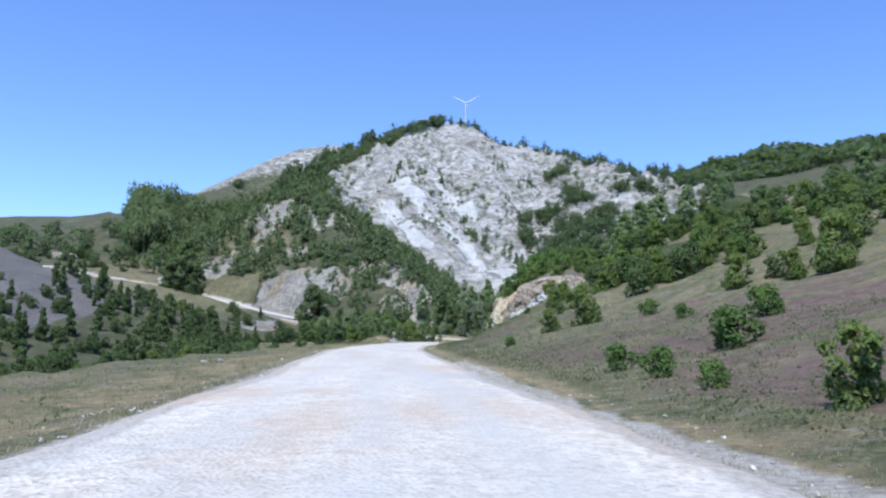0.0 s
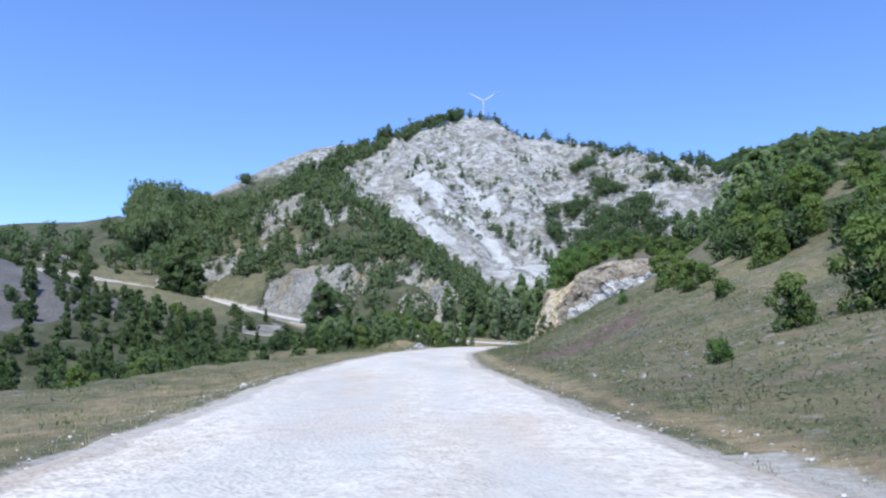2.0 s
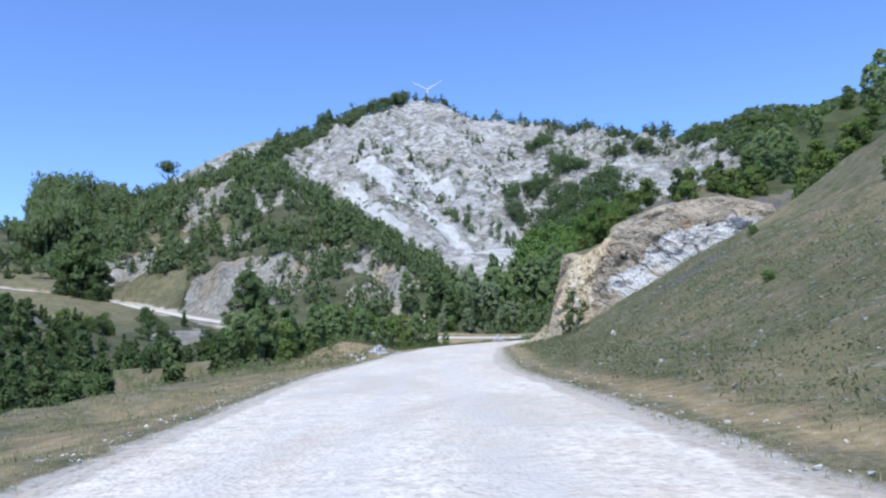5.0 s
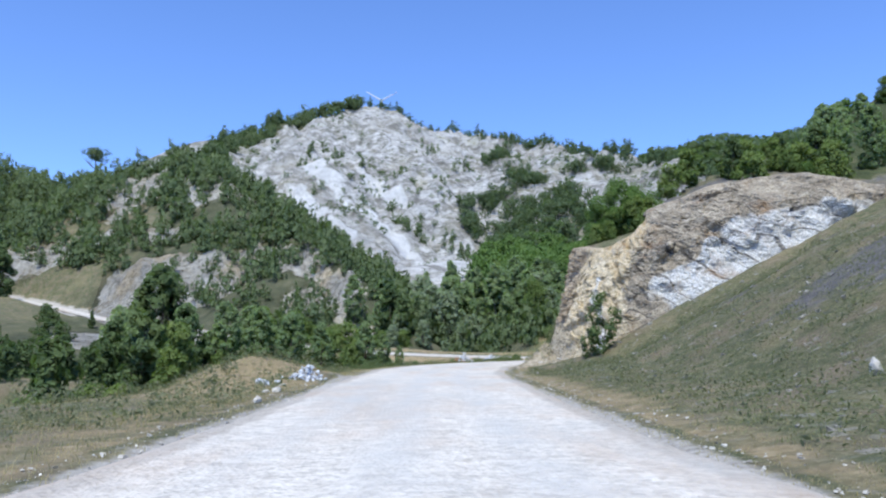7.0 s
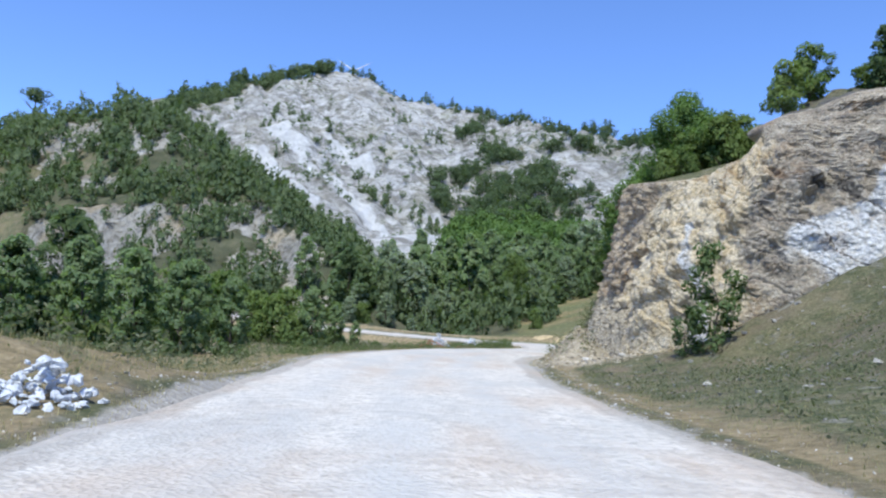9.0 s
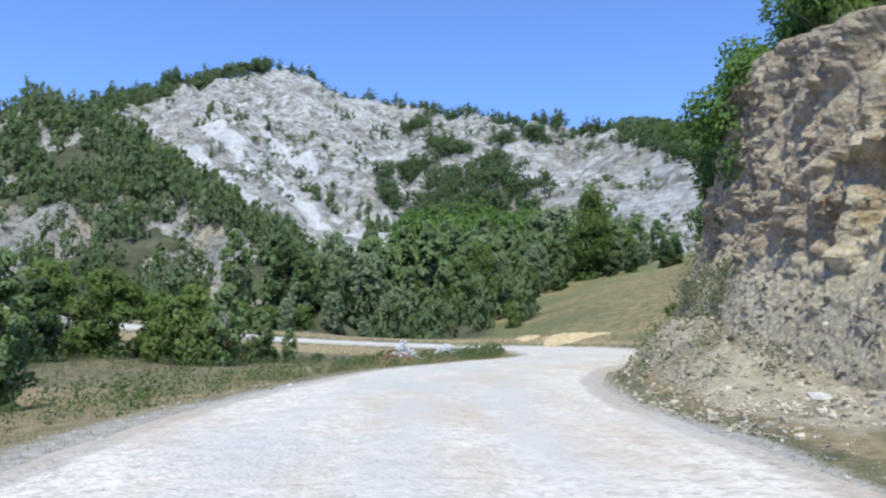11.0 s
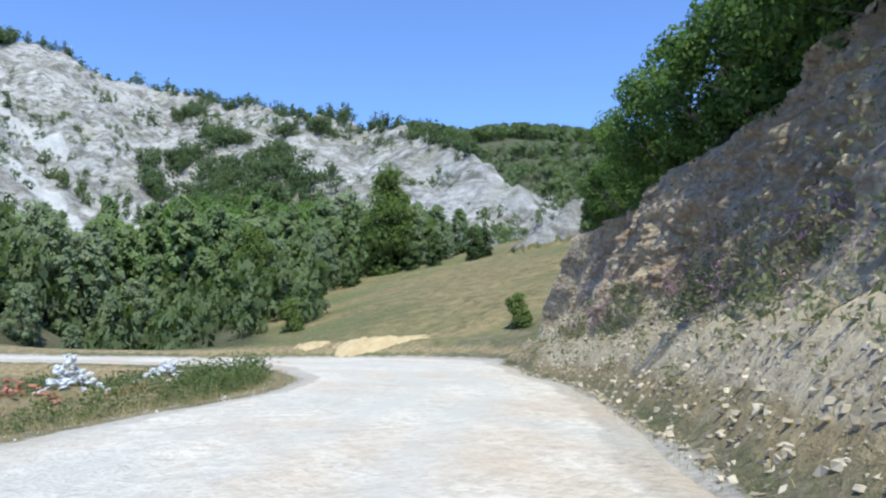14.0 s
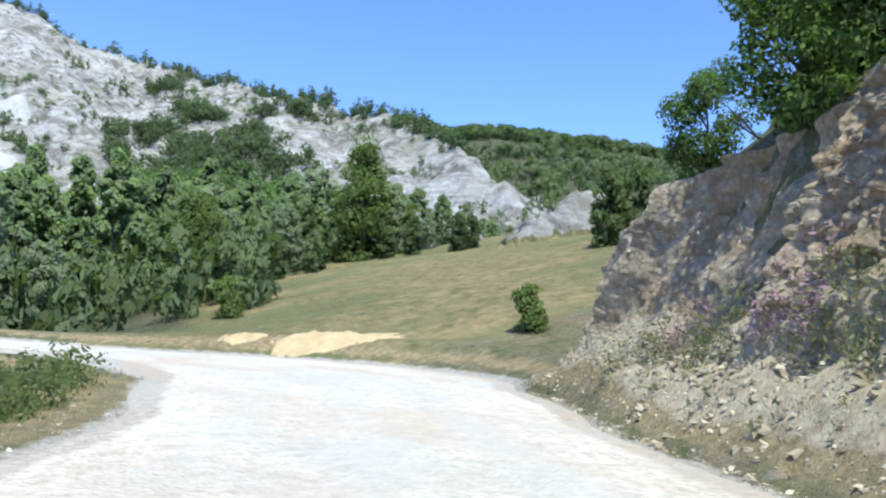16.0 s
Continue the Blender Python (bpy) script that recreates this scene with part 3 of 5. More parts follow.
# ---- ground ----
def build_ground():
    xs = np.r_[-steps((260, 4200, 30, 400))[::-1], -steps((26, 130, 1.3, 1.8), (130, 259, 2, 4))[::-1], steps((-25.4, 42, 0.52, 0.52), (42, 82, 0.9, 0.9), (82, 220, 1.8, 4), (220, 4200, 25, 400))]
    ys = np.r_[-steps((110, 3000, 10, 400))[::-1], steps((-109, 152, 0.58, 0.58), (152, 290, 1.1, 1.8), (290, 300, 2, 2.5), (300, 780, 2.5, 3.6), (780, 4600, 12, 300))]
    gx, gy = np.meshgrid(xs, ys, indexing="ij")
    x, y = gx.ravel(), gy.ravel()
    z, i, e, side, cd, inside = terrain(x, y)
    main = i <= TURN
    wild = fbm(x, y, 26, 4, 101)
    n2 = fbm(x, y, 60, 3, 103)
    white = smooth(235, 300, y + 30 * n2) * smooth(-8, 6, x - shoulder(y) + 8 * wild) * (1 - smooth(735, 760, y)) * (1 - smooth(150, 185, x))
    crag = rock_spots(x, y)
    ledges = inside & (cd < 17) & (y < 74) & (x > 9.5) & (x < 34)
    scree = 0 * x
    for line, wide in (([(-85, 514), (-57, 466), (-35, 432), (-16, 400), (5, 348), (11, 304)], 4.5), ([(-70, 560), (-50, 520), (-30, 480)], 3.0), ([(-96, 490), (-66, 430), (-45, 395)], 3.5)):
        scree = np.maximum(scree, np.exp(-(np.maximum(-ridge(x, y, [(*p, 0) for p in line], 1.0) + 6.0 * wild, 0) / (1.4 * wide)) ** 2))
    dome = smooth(800, 850, y) * (1 - smooth(-150, -100, x)) * smooth(-480, -430, x)
    rock = np.clip(white * (0.95 - 0.35 * smooth(0.1, 0.6, wild)) + 0.55 * dome, 0, 1)
    rock = np.maximum(rock, smooth(0.6, 1.2, z - (1.0 + 0.24 * np.maximum(x - 16, -40) + 0.07 * (y - 135))) * (x > 46) * (x < 90) * (y > 165) * (y < 200))
    forest = np.clip(smooth(135, 150, y) * (1 - smooth(10, 24, x)) * smooth(-160, -60, x) * 0.75, 0, 1)
    forest = np.maximum(forest, (1 - smooth(-50, -24, x)) * smooth(0, 40, y) * (1 - smooth(150, 175, y)) * 0.7)
    forest = np.maximum(forest, (1 - smooth(-190, -150, x)) * smooth(150, 200, y) * 0.6)
    forest = np.maximum(forest, smooth(110, 150, x) * smooth(215, 300, y))
    forest = np.maximum(forest, (1 - smooth(-130, -60, x)) * smooth(560, 640, y) * (1 - dome) * 0.55)
    forest = np.maximum(forest, (smooth(-100, -60, -np.abs(x + 60)) * smooth(560, 660, y)) * 0.2)
    meadow = smooth(3, 12, x) * smooth(120, 130, y) * (1 - smooth(215, 245, y)) * (1 - smooth(70, 95, x))
    meadow = np.maximum(meadow, (1 - smooth(-330, -260, x)) * smooth(150, 220, y) * 0.6 * smooth(0.0, 0.4, fbm(x, y * 2.5, 40, 2, 127)))
    scrub = np.clip((1 - smooth(-30, -16, x)) * (1 - smooth(140, 160, y)) * smooth(-0.6, 0.3, wild) + smooth(18, 34, np.where(y < 118, x, 0)) * smooth(-60, 20, y) * smooth(-0.3, 0.4, wild), 0, 1)
    shale = smooth(-1.5, 0.5, shale_bank(x, y) - z) * (x > -260) * (x < -100) * (y > 60) * (y < 200)
    shale = np.maximum(shale, 0.55 * np.exp(-((x - 11.8) / 4.5) ** 2 - ((y + 21) / 9) ** 2) * smooth(-0.3, 0.4, fbm(x, y, 5, 3, 109)) * (e > 2))
    shale = np.maximum(shale, 0.7 * np.exp(-((x - 12.8) / 6) ** 2 - ((y - 38) / 12) ** 2) * smooth(-0.2, 0.4, fbm(x, y, 5, 3, 111)) * (e > 3))
    shale = np.maximum(shale, 0.55 * ledges * (1 - smooth(9, 16, cd + 4 * wild)) * smooth(11, 15, x))
    mauve = 1.5 * np.exp(-((x - 0.42 * (y + 14) - 9.6) / 3.4) ** 2 - ((y + 14.5) / 7.5) ** 2) * (e > 0.8) + 0.5 * np.exp(-((x - 23.8) / 8) ** 2 - ((y + 48) / 20) ** 2) * (side > 0)
    mauve = np.maximum(mauve, np.where(main & (side > 0), 0.62 * smooth(-34, -58, y) * smooth(1.2, 3.5, e) * smooth(-0.8, 0.1, fbm(x, y, 7, 3, 115)), 0))
    flat = smooth(0.2, 0.9, e) * (1 - smooth(0.8, 3.4 + 1.6 * fbm(x, y, 9, 2, 113), e))
    straw = np.where(main & (side > 0), 0.62 * flat, np.where(main, 0.50 * smooth(0.2, 0.9, e) * (1 - smooth(3, 10, e)), 0.7 * flat))
    straw = np.maximum(straw, np.where(main & (side < 0), 0.58 * smooth(28, 36, y) * (1 - smooth(10, 26, e)) * smooth(0.2, 0.8, e), 0))
    straw = np.where(main & (side < 0), np.maximum(straw, 0.46 * smooth(60, 72, y) * smooth(-50, -36, x)), straw)
    straw = np.where((y > 128) & (side < 0), 0.7 * smooth(0.2, 0.9, e) * (1 - smooth(1.5, 5, e)), straw)
    gravel = 1 - smooth(-0.2, 0.8, e)
    gravel = np.maximum(gravel, 0.8 * np.exp(-((x + 6.2) / 2.0) ** 2 - ((y - 61) / 9) ** 2))
    rubble = 1.0 * (main & (side > 0) & (y > 56) & (y < 112) & ~inside & (x < 25)) * smooth(0.7, 1.5, e) * smooth(59, 63, y + 0.3 * (8 - x))
    gravel = np.maximum(gravel, (i > TURN + 40) * smooth(-30, -50, x) * np.where(side < 0, 1 - smooth(0.8, 2.0, e), 0.75 * (1 - smooth(0.6, 2.2 + fbm(x, y, 12, 2, 119), e))))
    gravel = np.maximum(gravel, 0.75 * (main & (side > 0) & (y < -52)) * (1 - smooth(0.4, 1.5 + fbm(x, y, 6, 2, 117), e)))
    me = mesh_from("ground", np.stack([x, y, z], 1), grid_faces(len(xs), len(ys)), GROUND, True,
                   {"rock": rock, "scree": scree, "rubble": rubble, "crag": np.clip(crag, 0, 1), "forest": forest, "meadow": meadow, "scrub": scrub, "shale": np.clip(shale, 0, 1), "mauve": np.clip(mauve, 0, 1), "straw": straw, "gravel": gravel})
    return tagged(new("ground", me), "dry grassy hillsides with pale rock and scrub", "ground", kind="structure")


def build_road():
    us = np.linspace(-1, 1, 41)
    i = np.arange(len(ROAD))
    w = half_width(i) + 0.25
    ragged = 0.30 * fbm(ALONG, 0 * ALONG, 6.0, 4, 121)
    nx, ny = TANGENT[:, 1], -TANGENT[:, 0]
    off = us[None, :] * (w + ragged * 0.8)[:, None]
    x, y = ROAD[:, 0, None] + nx[:, None] * off, ROAD[:, 1, None] + ny[:, None] * off
    a = np.abs(off)
    z = ROAD[:, 2, None] + 0.02 + 0.03 * (1 - us[None, :] ** 2) - 0.03 * np.exp(-((a - 1.1) / 0.45) ** 2)
    z = z + 0.018 * fbm(x, y, 1.4, 3, 123) - 0.16 * smooth(0.93, 1.0, np.abs(us))[None, :]
    loose = np.clip(0.95 * smooth(0.70, 0.95, np.abs(us))[None, :] + 0.28 * np.exp(-(off / 0.5) ** 2), 0, 1)
    wander = 0.35 * fbm(ALONG, 0 * ALONG, 18, 2, 125)[:, None]
    track = np.clip(np.exp(-((off - wander - 1.5) / 0.5) ** 2) + np.exp(-((off - wander + 0.3) / 0.5) ** 2) + 0.7 * np.exp(-((off + wander + 2.0) / 0.45) ** 2), 0, 1)
    me = mesh_from("road", np.stack([x.ravel(), y.ravel(), z.ravel()], 1), grid_faces(len(ROAD), len(us)), GRAVEL, True, {"loose": loose.ravel(), "track": track.ravel()})
    return tagged(new("road", me), "unpaved road of pale packed gravel", "road", kind="structure")


CUT_FACE = {}


def build_cut():
    """The rock face where the road is cut into the hill, with buttresses, gullies and crumbling blocks."""
    nv, fine = 130, 840
    t = np.gradient(CUT[:, :2], axis=0)
    t /= np.linalg.norm(t, axis=1)[:, None]
    k = np.linspace(0, len(CUT) - 1, fine)
    line = np.stack([np.interp(k, np.arange(len(CUT)), CUT[:, c]) for c in range(5)], 1)
    s = k * 0.25
    inx, iny = np.interp(k, np.arange(len(CUT)), t[:, 1]), -np.interp(k, np.arange(len(CUT)), t[:, 0])
    v = np.linspace(0, 1, nv)
    S, V = np.meshgrid(s, v, indexing="ij")
    low, top, lean = line[:, 2, None] - 1.5, line[:, 3, None] + 0.25, line[:, 4, None]
    Z = low + (top - low) * V
    along_road = smooth(20, 26, S)
    # buttresses and gullies that run up the face
    W = S + 0.35 * Z + 0.5 * fbm(S, Z, 2.2, 2, 130)
    ribs = 1.15 * (0.55 - 1.5 * np.abs(vnoise(W / 4.4, Z * 0.03, 131))) + 0.62 * (0.4 - np.abs(fbm(W, Z * 0.22, 1.5, 2, 133)))
    ribs = ribs * (0.30 + 0.70 * along_road)
    # folded layers on the old outcrop
    tilt = Z * 0.9 - S * 0.42 + 1.1 * fbm(S, Z, 4.5, 3, 135)
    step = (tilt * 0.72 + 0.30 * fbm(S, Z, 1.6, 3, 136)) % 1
    small = (tilt * 3.7 + 0.6 * fbm(S, Z, 0.9, 3, 137)) % 1
    strata = (0.75 * step ** 1.5 + 0.16 * small) * (1 - 0.6 * smooth(15.5, 18.5, S)) * (1 - along_road) * (0.5 + 0.5 * smooth(-0.4, 0.4, fbm(S, Z, 3, 2, 138)))
    # loose blocks, in two sizes
    jx, jz = S + 0.10 * fbm(S, Z, 0.5, 2, 143), Z + 0.10 * fbm(S, Z, 0.5, 2, 144)
    block = 1.3 * np.abs(fbm(jx, jz, 0.62, 3, 151))
    chip = np.clip(fbm(jx, jz, 0.26, 2, 153), 0, 1)
    crumble = smooth(-0.12, 0.20, fbm((S + 0.7 * Z) * 1.2, (Z - 0.3 * S) * 0.35, 2.8, 3, 145))
    rough = strata + (0.22 * block + 0.16 * chip + 0.10) * (0.12 + 0.88 * crumble) * (0.35 + 0.65 * along_road) + 0.22 * fbm(S, Z * 0.8, 0.9, 4, 139) + 0.45 * np.abs(fbm(S, Z, 1.9, 3, 140)) * (1 - along_road)
    talus = 1 - smooth(0.26, 0.44, V + 0.06 * fbm(S, 0 * S, 3, 2, 146))
    taper = smooth(0.10, 0.42, V) * (1 - 0.5 * smooth(0.9, 1.0, V))
    profile = np.where(V < 0.36, 0.50 * np.clip((V - 0.06) / 0.30, 0, 1), 0.50 + 0.50 * (V - 0.36) / 0.64)
    profile = profile * along_road + np.where(V < 0.62, 0.34 * np.clip((V - 0.15) / 0.47, 0, 1), 0.34 + 0.66 * (V - 0.62) / 0.38) * (1 - along_road)
    inward = lean * profile + (0.20 - ribs - rough) * taper - 0.06 * chip * smooth(0.05, 0.2, V) + 2.4 * smooth(0.965, 1.0, V)
    X, Y = line[:, 0, None] + inx[:, None] * inward, line[:, 1, None] + iny[:, None] * inward
    old = 1 - smooth(23, 27, S)
    wave = fbm(S, Z, 3.2, 3, 141)
    cream = smooth(15.5, 18.5, S + 1.2 * wave + 1.3 * smooth(0.5, 0.9, V)) * old
    grey = np.where(S < 25, 1.0 * (1 - cream), 0.08 + 0.32 * smooth(30, 50, S) * (1 - talus)) + 0 * V
    band = smooth(0.66, 0.50, V + 0.10 * wave + 0.008 * S) * smooth(0.0, 3, S) * (1 - smooth(13.5, 16, S + 0.8 * fbm(S, Z, 2, 2, 142)))
    white = band * (0.95 + 0.5 * fbm(tilt * 1.2, S * 0.3, 1.2, 3, 147)) + 0.75 * np.exp(-((S - 18.4 - 0.25 * Z + 0.8 * wave) / 0.55) ** 2) * (V < 0.7) + 0.10 * smooth(44, 60, S)
    # bed marks the deepest part of each layer, where shade is painted
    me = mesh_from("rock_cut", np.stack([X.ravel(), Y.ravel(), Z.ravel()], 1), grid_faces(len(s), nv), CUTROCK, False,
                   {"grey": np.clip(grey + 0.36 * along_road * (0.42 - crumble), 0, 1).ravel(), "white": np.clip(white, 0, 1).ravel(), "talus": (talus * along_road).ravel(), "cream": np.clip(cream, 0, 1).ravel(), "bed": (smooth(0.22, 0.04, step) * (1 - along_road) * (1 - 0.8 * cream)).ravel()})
    CUT_FACE["grid"] = np.stack([X, Y, Z], -1)
    CUT_FACE["crumble"] = crumble
    return tagged(new("rock_face", me), "crumbling brown and grey layered rock cut beside the road", "rock face", kind="structure")


ground = build_ground()
road = build_road()
rock_face = build_cut()


# ---- vegetation ----
LEAF_NORMALS = {}


def leaves(blobs, count, size, seed, up=0.25, flat=1.0, hollow=0.55):
    """Corners and faces of many small leaf sprays, scattered near the surface of some ellipsoids (x, y, z, rx, ry, rz)."""
    r = np.random.default_rng(seed)
    blobs = np.array(blobs, float)
    share = (blobs[:, 3] * blobs[:, 4] * blobs[:, 5]) ** (2 / 3)
    pick = r.choice(len(blobs), count, p=share / share.sum())
    d = r.normal(size=(count, 3))
    d /= np.linalg.norm(d, axis=1)[:, None]
    rad = hollow + (1.08 - hollow) * r.random(count) ** 0.6
    c = blobs[pick, :3] + d * rad[:, None] * blobs[pick, 3:]
    n = d + r.normal(size=(count, 3)) * 0.40 + np.array([0, 0, up])
    n /= np.linalg.norm(n, axis=1)[:, None]
    a = np.cross(n, r.normal(size=(count, 3)))
    a /= np.linalg.norm(a, axis=1)[:, None]
    b = np.cross(n, a)
    s = size * (0.55 + 0.9 * r.random(count))[:, None]
    q = np.stack([c - a * s * 0.5, c - b * s * 0.30 * flat - n * s * 0.05, c + a * s * 0.62, c + b * s * 0.34 * flat + n * s * 0.08], 1)
    whole = c - [0, 0, (blobs[:, 2] * share).sum() / share.sum()]
    whole /= np.linalg.norm(whole, axis=1)[:, None] + 1e-6
    soft_n = d * 0.25 + whole * 0.45 + r.normal(size=(count, 3)) * 0.22 + [0, 0, 0.50]
    LEAF_NORMALS[count, seed] = np.repeat(soft_n / np.linalg.norm(soft_n, axis=1)[:, None], 4, axis=0)
    return q.reshape(-1, 3), np.arange(count * 4).reshape(-1, 4)


def tube(points, radii, sides=6):
    """Corners and faces of a bent, tapering stem."""
    p, n = np.array(points, float), len(points)
    t = np.gradient(p, axis=0)
    t /= np.linalg.norm(t, axis=1)[:, None]
    u = np.cross(t, [0.3, 1.0, 0.2])
    u /= np.linalg.norm(u, axis=1)[:, None]
    w = np.cross(t, u)
    ang = np.arange(sides) / sides * 2 * np.pi
    v = p[:, None] + np.array(radii)[:, None, None] * (np.cos(ang)[None, :, None] * u[:, None] + np.sin(ang)[None, :, None] * w[:, None])
    i = np.arange(n - 1)[:, None] * sides + np.arange(sides)[None]
    j = np.arange(n - 1)[:, None] * sides + (np.arange(sides)[None] + 1) % sides
    return v.reshape(-1, 3), np.stack([i, j, j + sides, i + sides], -1).reshape(-1, 4)


def merged(pieces):
    vs, fs, n = [], [], 0
    for v, f in pieces:
        vs.append(v)
        fs.append(f + n)
        n += len(v)
    return np.concatenate(vs), np.concatenate(fs)


def part(name, me, parent, label=""):
    ob = new(name, me)
    ob.parent = parent
    if label:
        ob["label"] = label
    return ob


def limbs(height, spread, trunk, seed, count=6, low=0.3, lift=0.35):
    """A trunk with limbs that fork into the crown."""
    r = np.random.default_rng(seed)
    pts = [(0.03 * height * math.sin(k * 1.7 + seed) * k / 5, 0.03 * height * math.cos(k * 2.1 + seed) * k / 5, height * 0.86 * k / 5 - 0.25) for k in range(6)]
    out = [tube(pts, [trunk * (1.25 - 0.2 * k) for k in range(6)], 7)]
    for k in range(count):
        h = low + (0.8 - low) * k / count
        base = np.array(pts[min(5, int(h * 5.8))])
        a = k * 2.4 + seed
        far = spread * (0.9 - 0.5 * k / count)
        tip = base + [math.cos(a) * far, math.sin(a) * far, far * lift + height * 0.12]
        midp = (base + tip) / 2 + [0, 0, -0.05 * far]
        out.append(tube([base, midp, tip], [trunk * 0.45, trunk * 0.28, trunk * 0.08], 5))
        for m in range(2):
            t2 = tip + np.array([math.cos(a + 1.2 - 2.4 * m), math.sin(a + 1.2 - 2.4 * m), 0.5]) * far * 0.4
            out.append(tube([midp, (midp + t2) / 2 + [0, 0, 0.04], t2], [trunk * 0.2, trunk * 0.13, trunk * 0.04], 4))
    return merged(out)


def tree_kind(name, label, leaf, blobs, count, size, seed, trunk=0.12, spread=None, height=None, category="tree", low=0.25, flat=1.0, hollow=0.5):
    """One tree with a trunk and a crown; copies of it are placed over the land."""
    blobs = np.array(blobs, float)
    height = height or (blobs[:, 2] + blobs[:, 5]).max()
    spread = spread or (blobs[:, 3] + np.hypot(blobs[:, 0], blobs[:, 1])).max() * 0.8
    top = tagged(new(name), label, category, "trees and bushes of the valley")
    part("trunk", mesh_from(name + "_trunk", *limbs(height, spread, trunk, seed, low=low), BARK, True), top)
    v, f = leaves(blobs, count, size, seed, flat=flat, hollow=hollow)
    part("crown", mesh_from(name + "_crown", v, f, leaf, normals=LEAF_NORMALS[count, seed]), top)
    return top


def blob_crown(seed, radius, height, base, count, lump=0.45, taper=0.0):
    """Uneven lumps that make up a crown."""
    r = np.random.default_rng(seed)
    out = []
    for k in range(count):
        f = (k + 0.5) / count
        z = base + (height - base) * f
        env = radius * (math.sin(math.pi * min(0.97, 0.12 + 0.82 * f)) ** 0.7) * (1 - taper * f)
        a, d = r.random() * 6.28, env * (0.25 + 0.55 * r.random())
        s = radius * lump * (0.7 + 0.6 * r.random()) * (1 - 0.6 * taper * f)
        out.append((math.cos(a) * d, math.sin(a) * d, z, s, s, s * (0.7 + 0.3 * r.random())))
    return out


def height_at(x, y):
    return terrain(np.atleast_1d(np.asarray(x, float)), np.atleast_1d(np.asarray(y, float)))[0]


placed = []


def plant(kind, spots, seed=0, sink=0.1):
    """Copies of a tree at (x, y, size); the first one is the tree itself."""
    r = np.random.default_rng(seed)
    z = height_at([s[0] for s in spots], [s[1] for s in spots])
    for k, (x, y, s) in enumerate(spots):
        first = kind not in placed
        placed.append(kind)
        ob = kind if first else copy_thing(kind, Matrix())
        wide = s * (0.92 + 0.16 * r.random())
        ob.matrix_basis = pose(x, y, z[k] - sink * s, 0, 0, 360 * r.random()) @ Matrix.Diagonal((wide, wide, s, 1))


def far_woods(name, label, leaf, shape, spots, quads, seed, leaf_size):
    """Many distant trees that nobody could count, as one mesh. spots: arrays of x, y, height and width."""
    r = np.random.default_rng(seed)
    x, y, h, w = spots
    z = height_at(x, y)
    kinds = []
    for k in range(5):
        if shape == "pine":
            blobs = [(0.10 * r.normal(), 0.10 * r.normal(), 0.18 + 0.16 * j, 0.46 * (1 - 0.16 * j), 0.46 * (1 - 0.16 * j), 0.13) for j in range(5)] + [(0, 0, 0.94, 0.1, 0.1, 0.08)]
        else:
            blobs = [(0.24 * r.normal(), 0.24 * r.normal(), 0.35 + 0.11 * j, 0.34, 0.34, 0.2) for j in range(5)]
        v, f = leaves(blobs, quads, leaf_size, seed + k, flat=1.5, hollow=0.3)
        tv, tf = tube([(0, 0, -0.06), (0, 0, 0.3), (0, 0, 0.8)], [0.045, 0.03, 0.01], 4)
        side = tv * [1, 1, 0] + [1e-3, 0, 0]
        kinds.append((*merged([(v, f), (tv, tf)]), np.vstack([LEAF_NORMALS[quads, seed + k], side / np.linalg.norm(side, axis=1)[:, None]])))
    vs, fs, ns, n = [], [], [], 0
    for k in range(len(x)):
        v, f, m = kinds[k % 5]
        a = r.random() * 6.28
        c, s = math.cos(a), math.sin(a)
        q = np.stack([(v[:, 0] * c - v[:, 1] * s) * w[k] + x[k], (v[:, 0] * s + v[:, 1] * c) * w[k] + y[k], v[:, 2] * h[k] + z[k]], 1)
        vs.append(q)
        fs.append(f + n)
        ns.append(np.stack([m[:, 0] * c - m[:, 1] * s, m[:, 0] * s + m[:, 1] * c, m[:, 2]], 1))
        n += len(q)
    return tagged(new(name, mesh_from(name, np.concatenate(vs), np.concatenate(fs), leaf, normals=np.concatenate(ns))), label, "trees", kind="stuff")


def scatter(count, box, keep, seed):
    """Random spots in a box of the plan, kept with the chance that keep(x, y) gives."""
    r = np.random.default_rng(seed)
    x, y = r.uniform(box[0], box[1], count * 12), r.uniform(box[2], box[3], count * 12)
    ok = r.random(len(x)) < keep(x, y)
    return x[ok][:count], y[ok][:count], r


def along(points, count, jitter, seed):
    r = np.random.default_rng(seed)
    line = spline([(*p, 0) for p in points], 4)
    k = r.integers(0, len(line), count)
    return line[k, 0] + r.normal(0, jitter, count), line[k, 1] + r.normal(0, jitter, count), r


# pines on the crest, on the shoulder, and scattered over the white face
CREST = [(-62, 712), (-31, 714), (5, 712), (38, 660), (66, 612), (88, 560), (115, 495), (132, 420), (128, 350)]
x, y, r = along(CREST, 330, 4, 201)
h = 3 + 6.5 * r.random(len(x)) ** 1.5
far_woods("ridge_pines", "small dark pines along the mountain crest", PINE, "pine", (x, y, h, h * r.uniform(0.75, 1.1, len(x))), 90, 211, 0.16)
x, y, r = along([(-90, 712), (-82, 716), (-100, 700), (-108, 690)], 26, 6, 202)
h = r.uniform(9, 15, len(x))
far_woods("summit_pines", "clump of dark pines on the mountain top", PINE, "round", (x, y, h, h * r.uniform(0.7, 1.0, len(x))), 150, 212, 0.16)
x, y, r = along([(-110, 688), (-124, 650), (-141, 618), (-153, 590), (-151, 540), (-138, 480), (-121, 420), (-106, 360)], 240, 5, 203)
x = x - 3
h = r.uniform(6, 12, len(x))
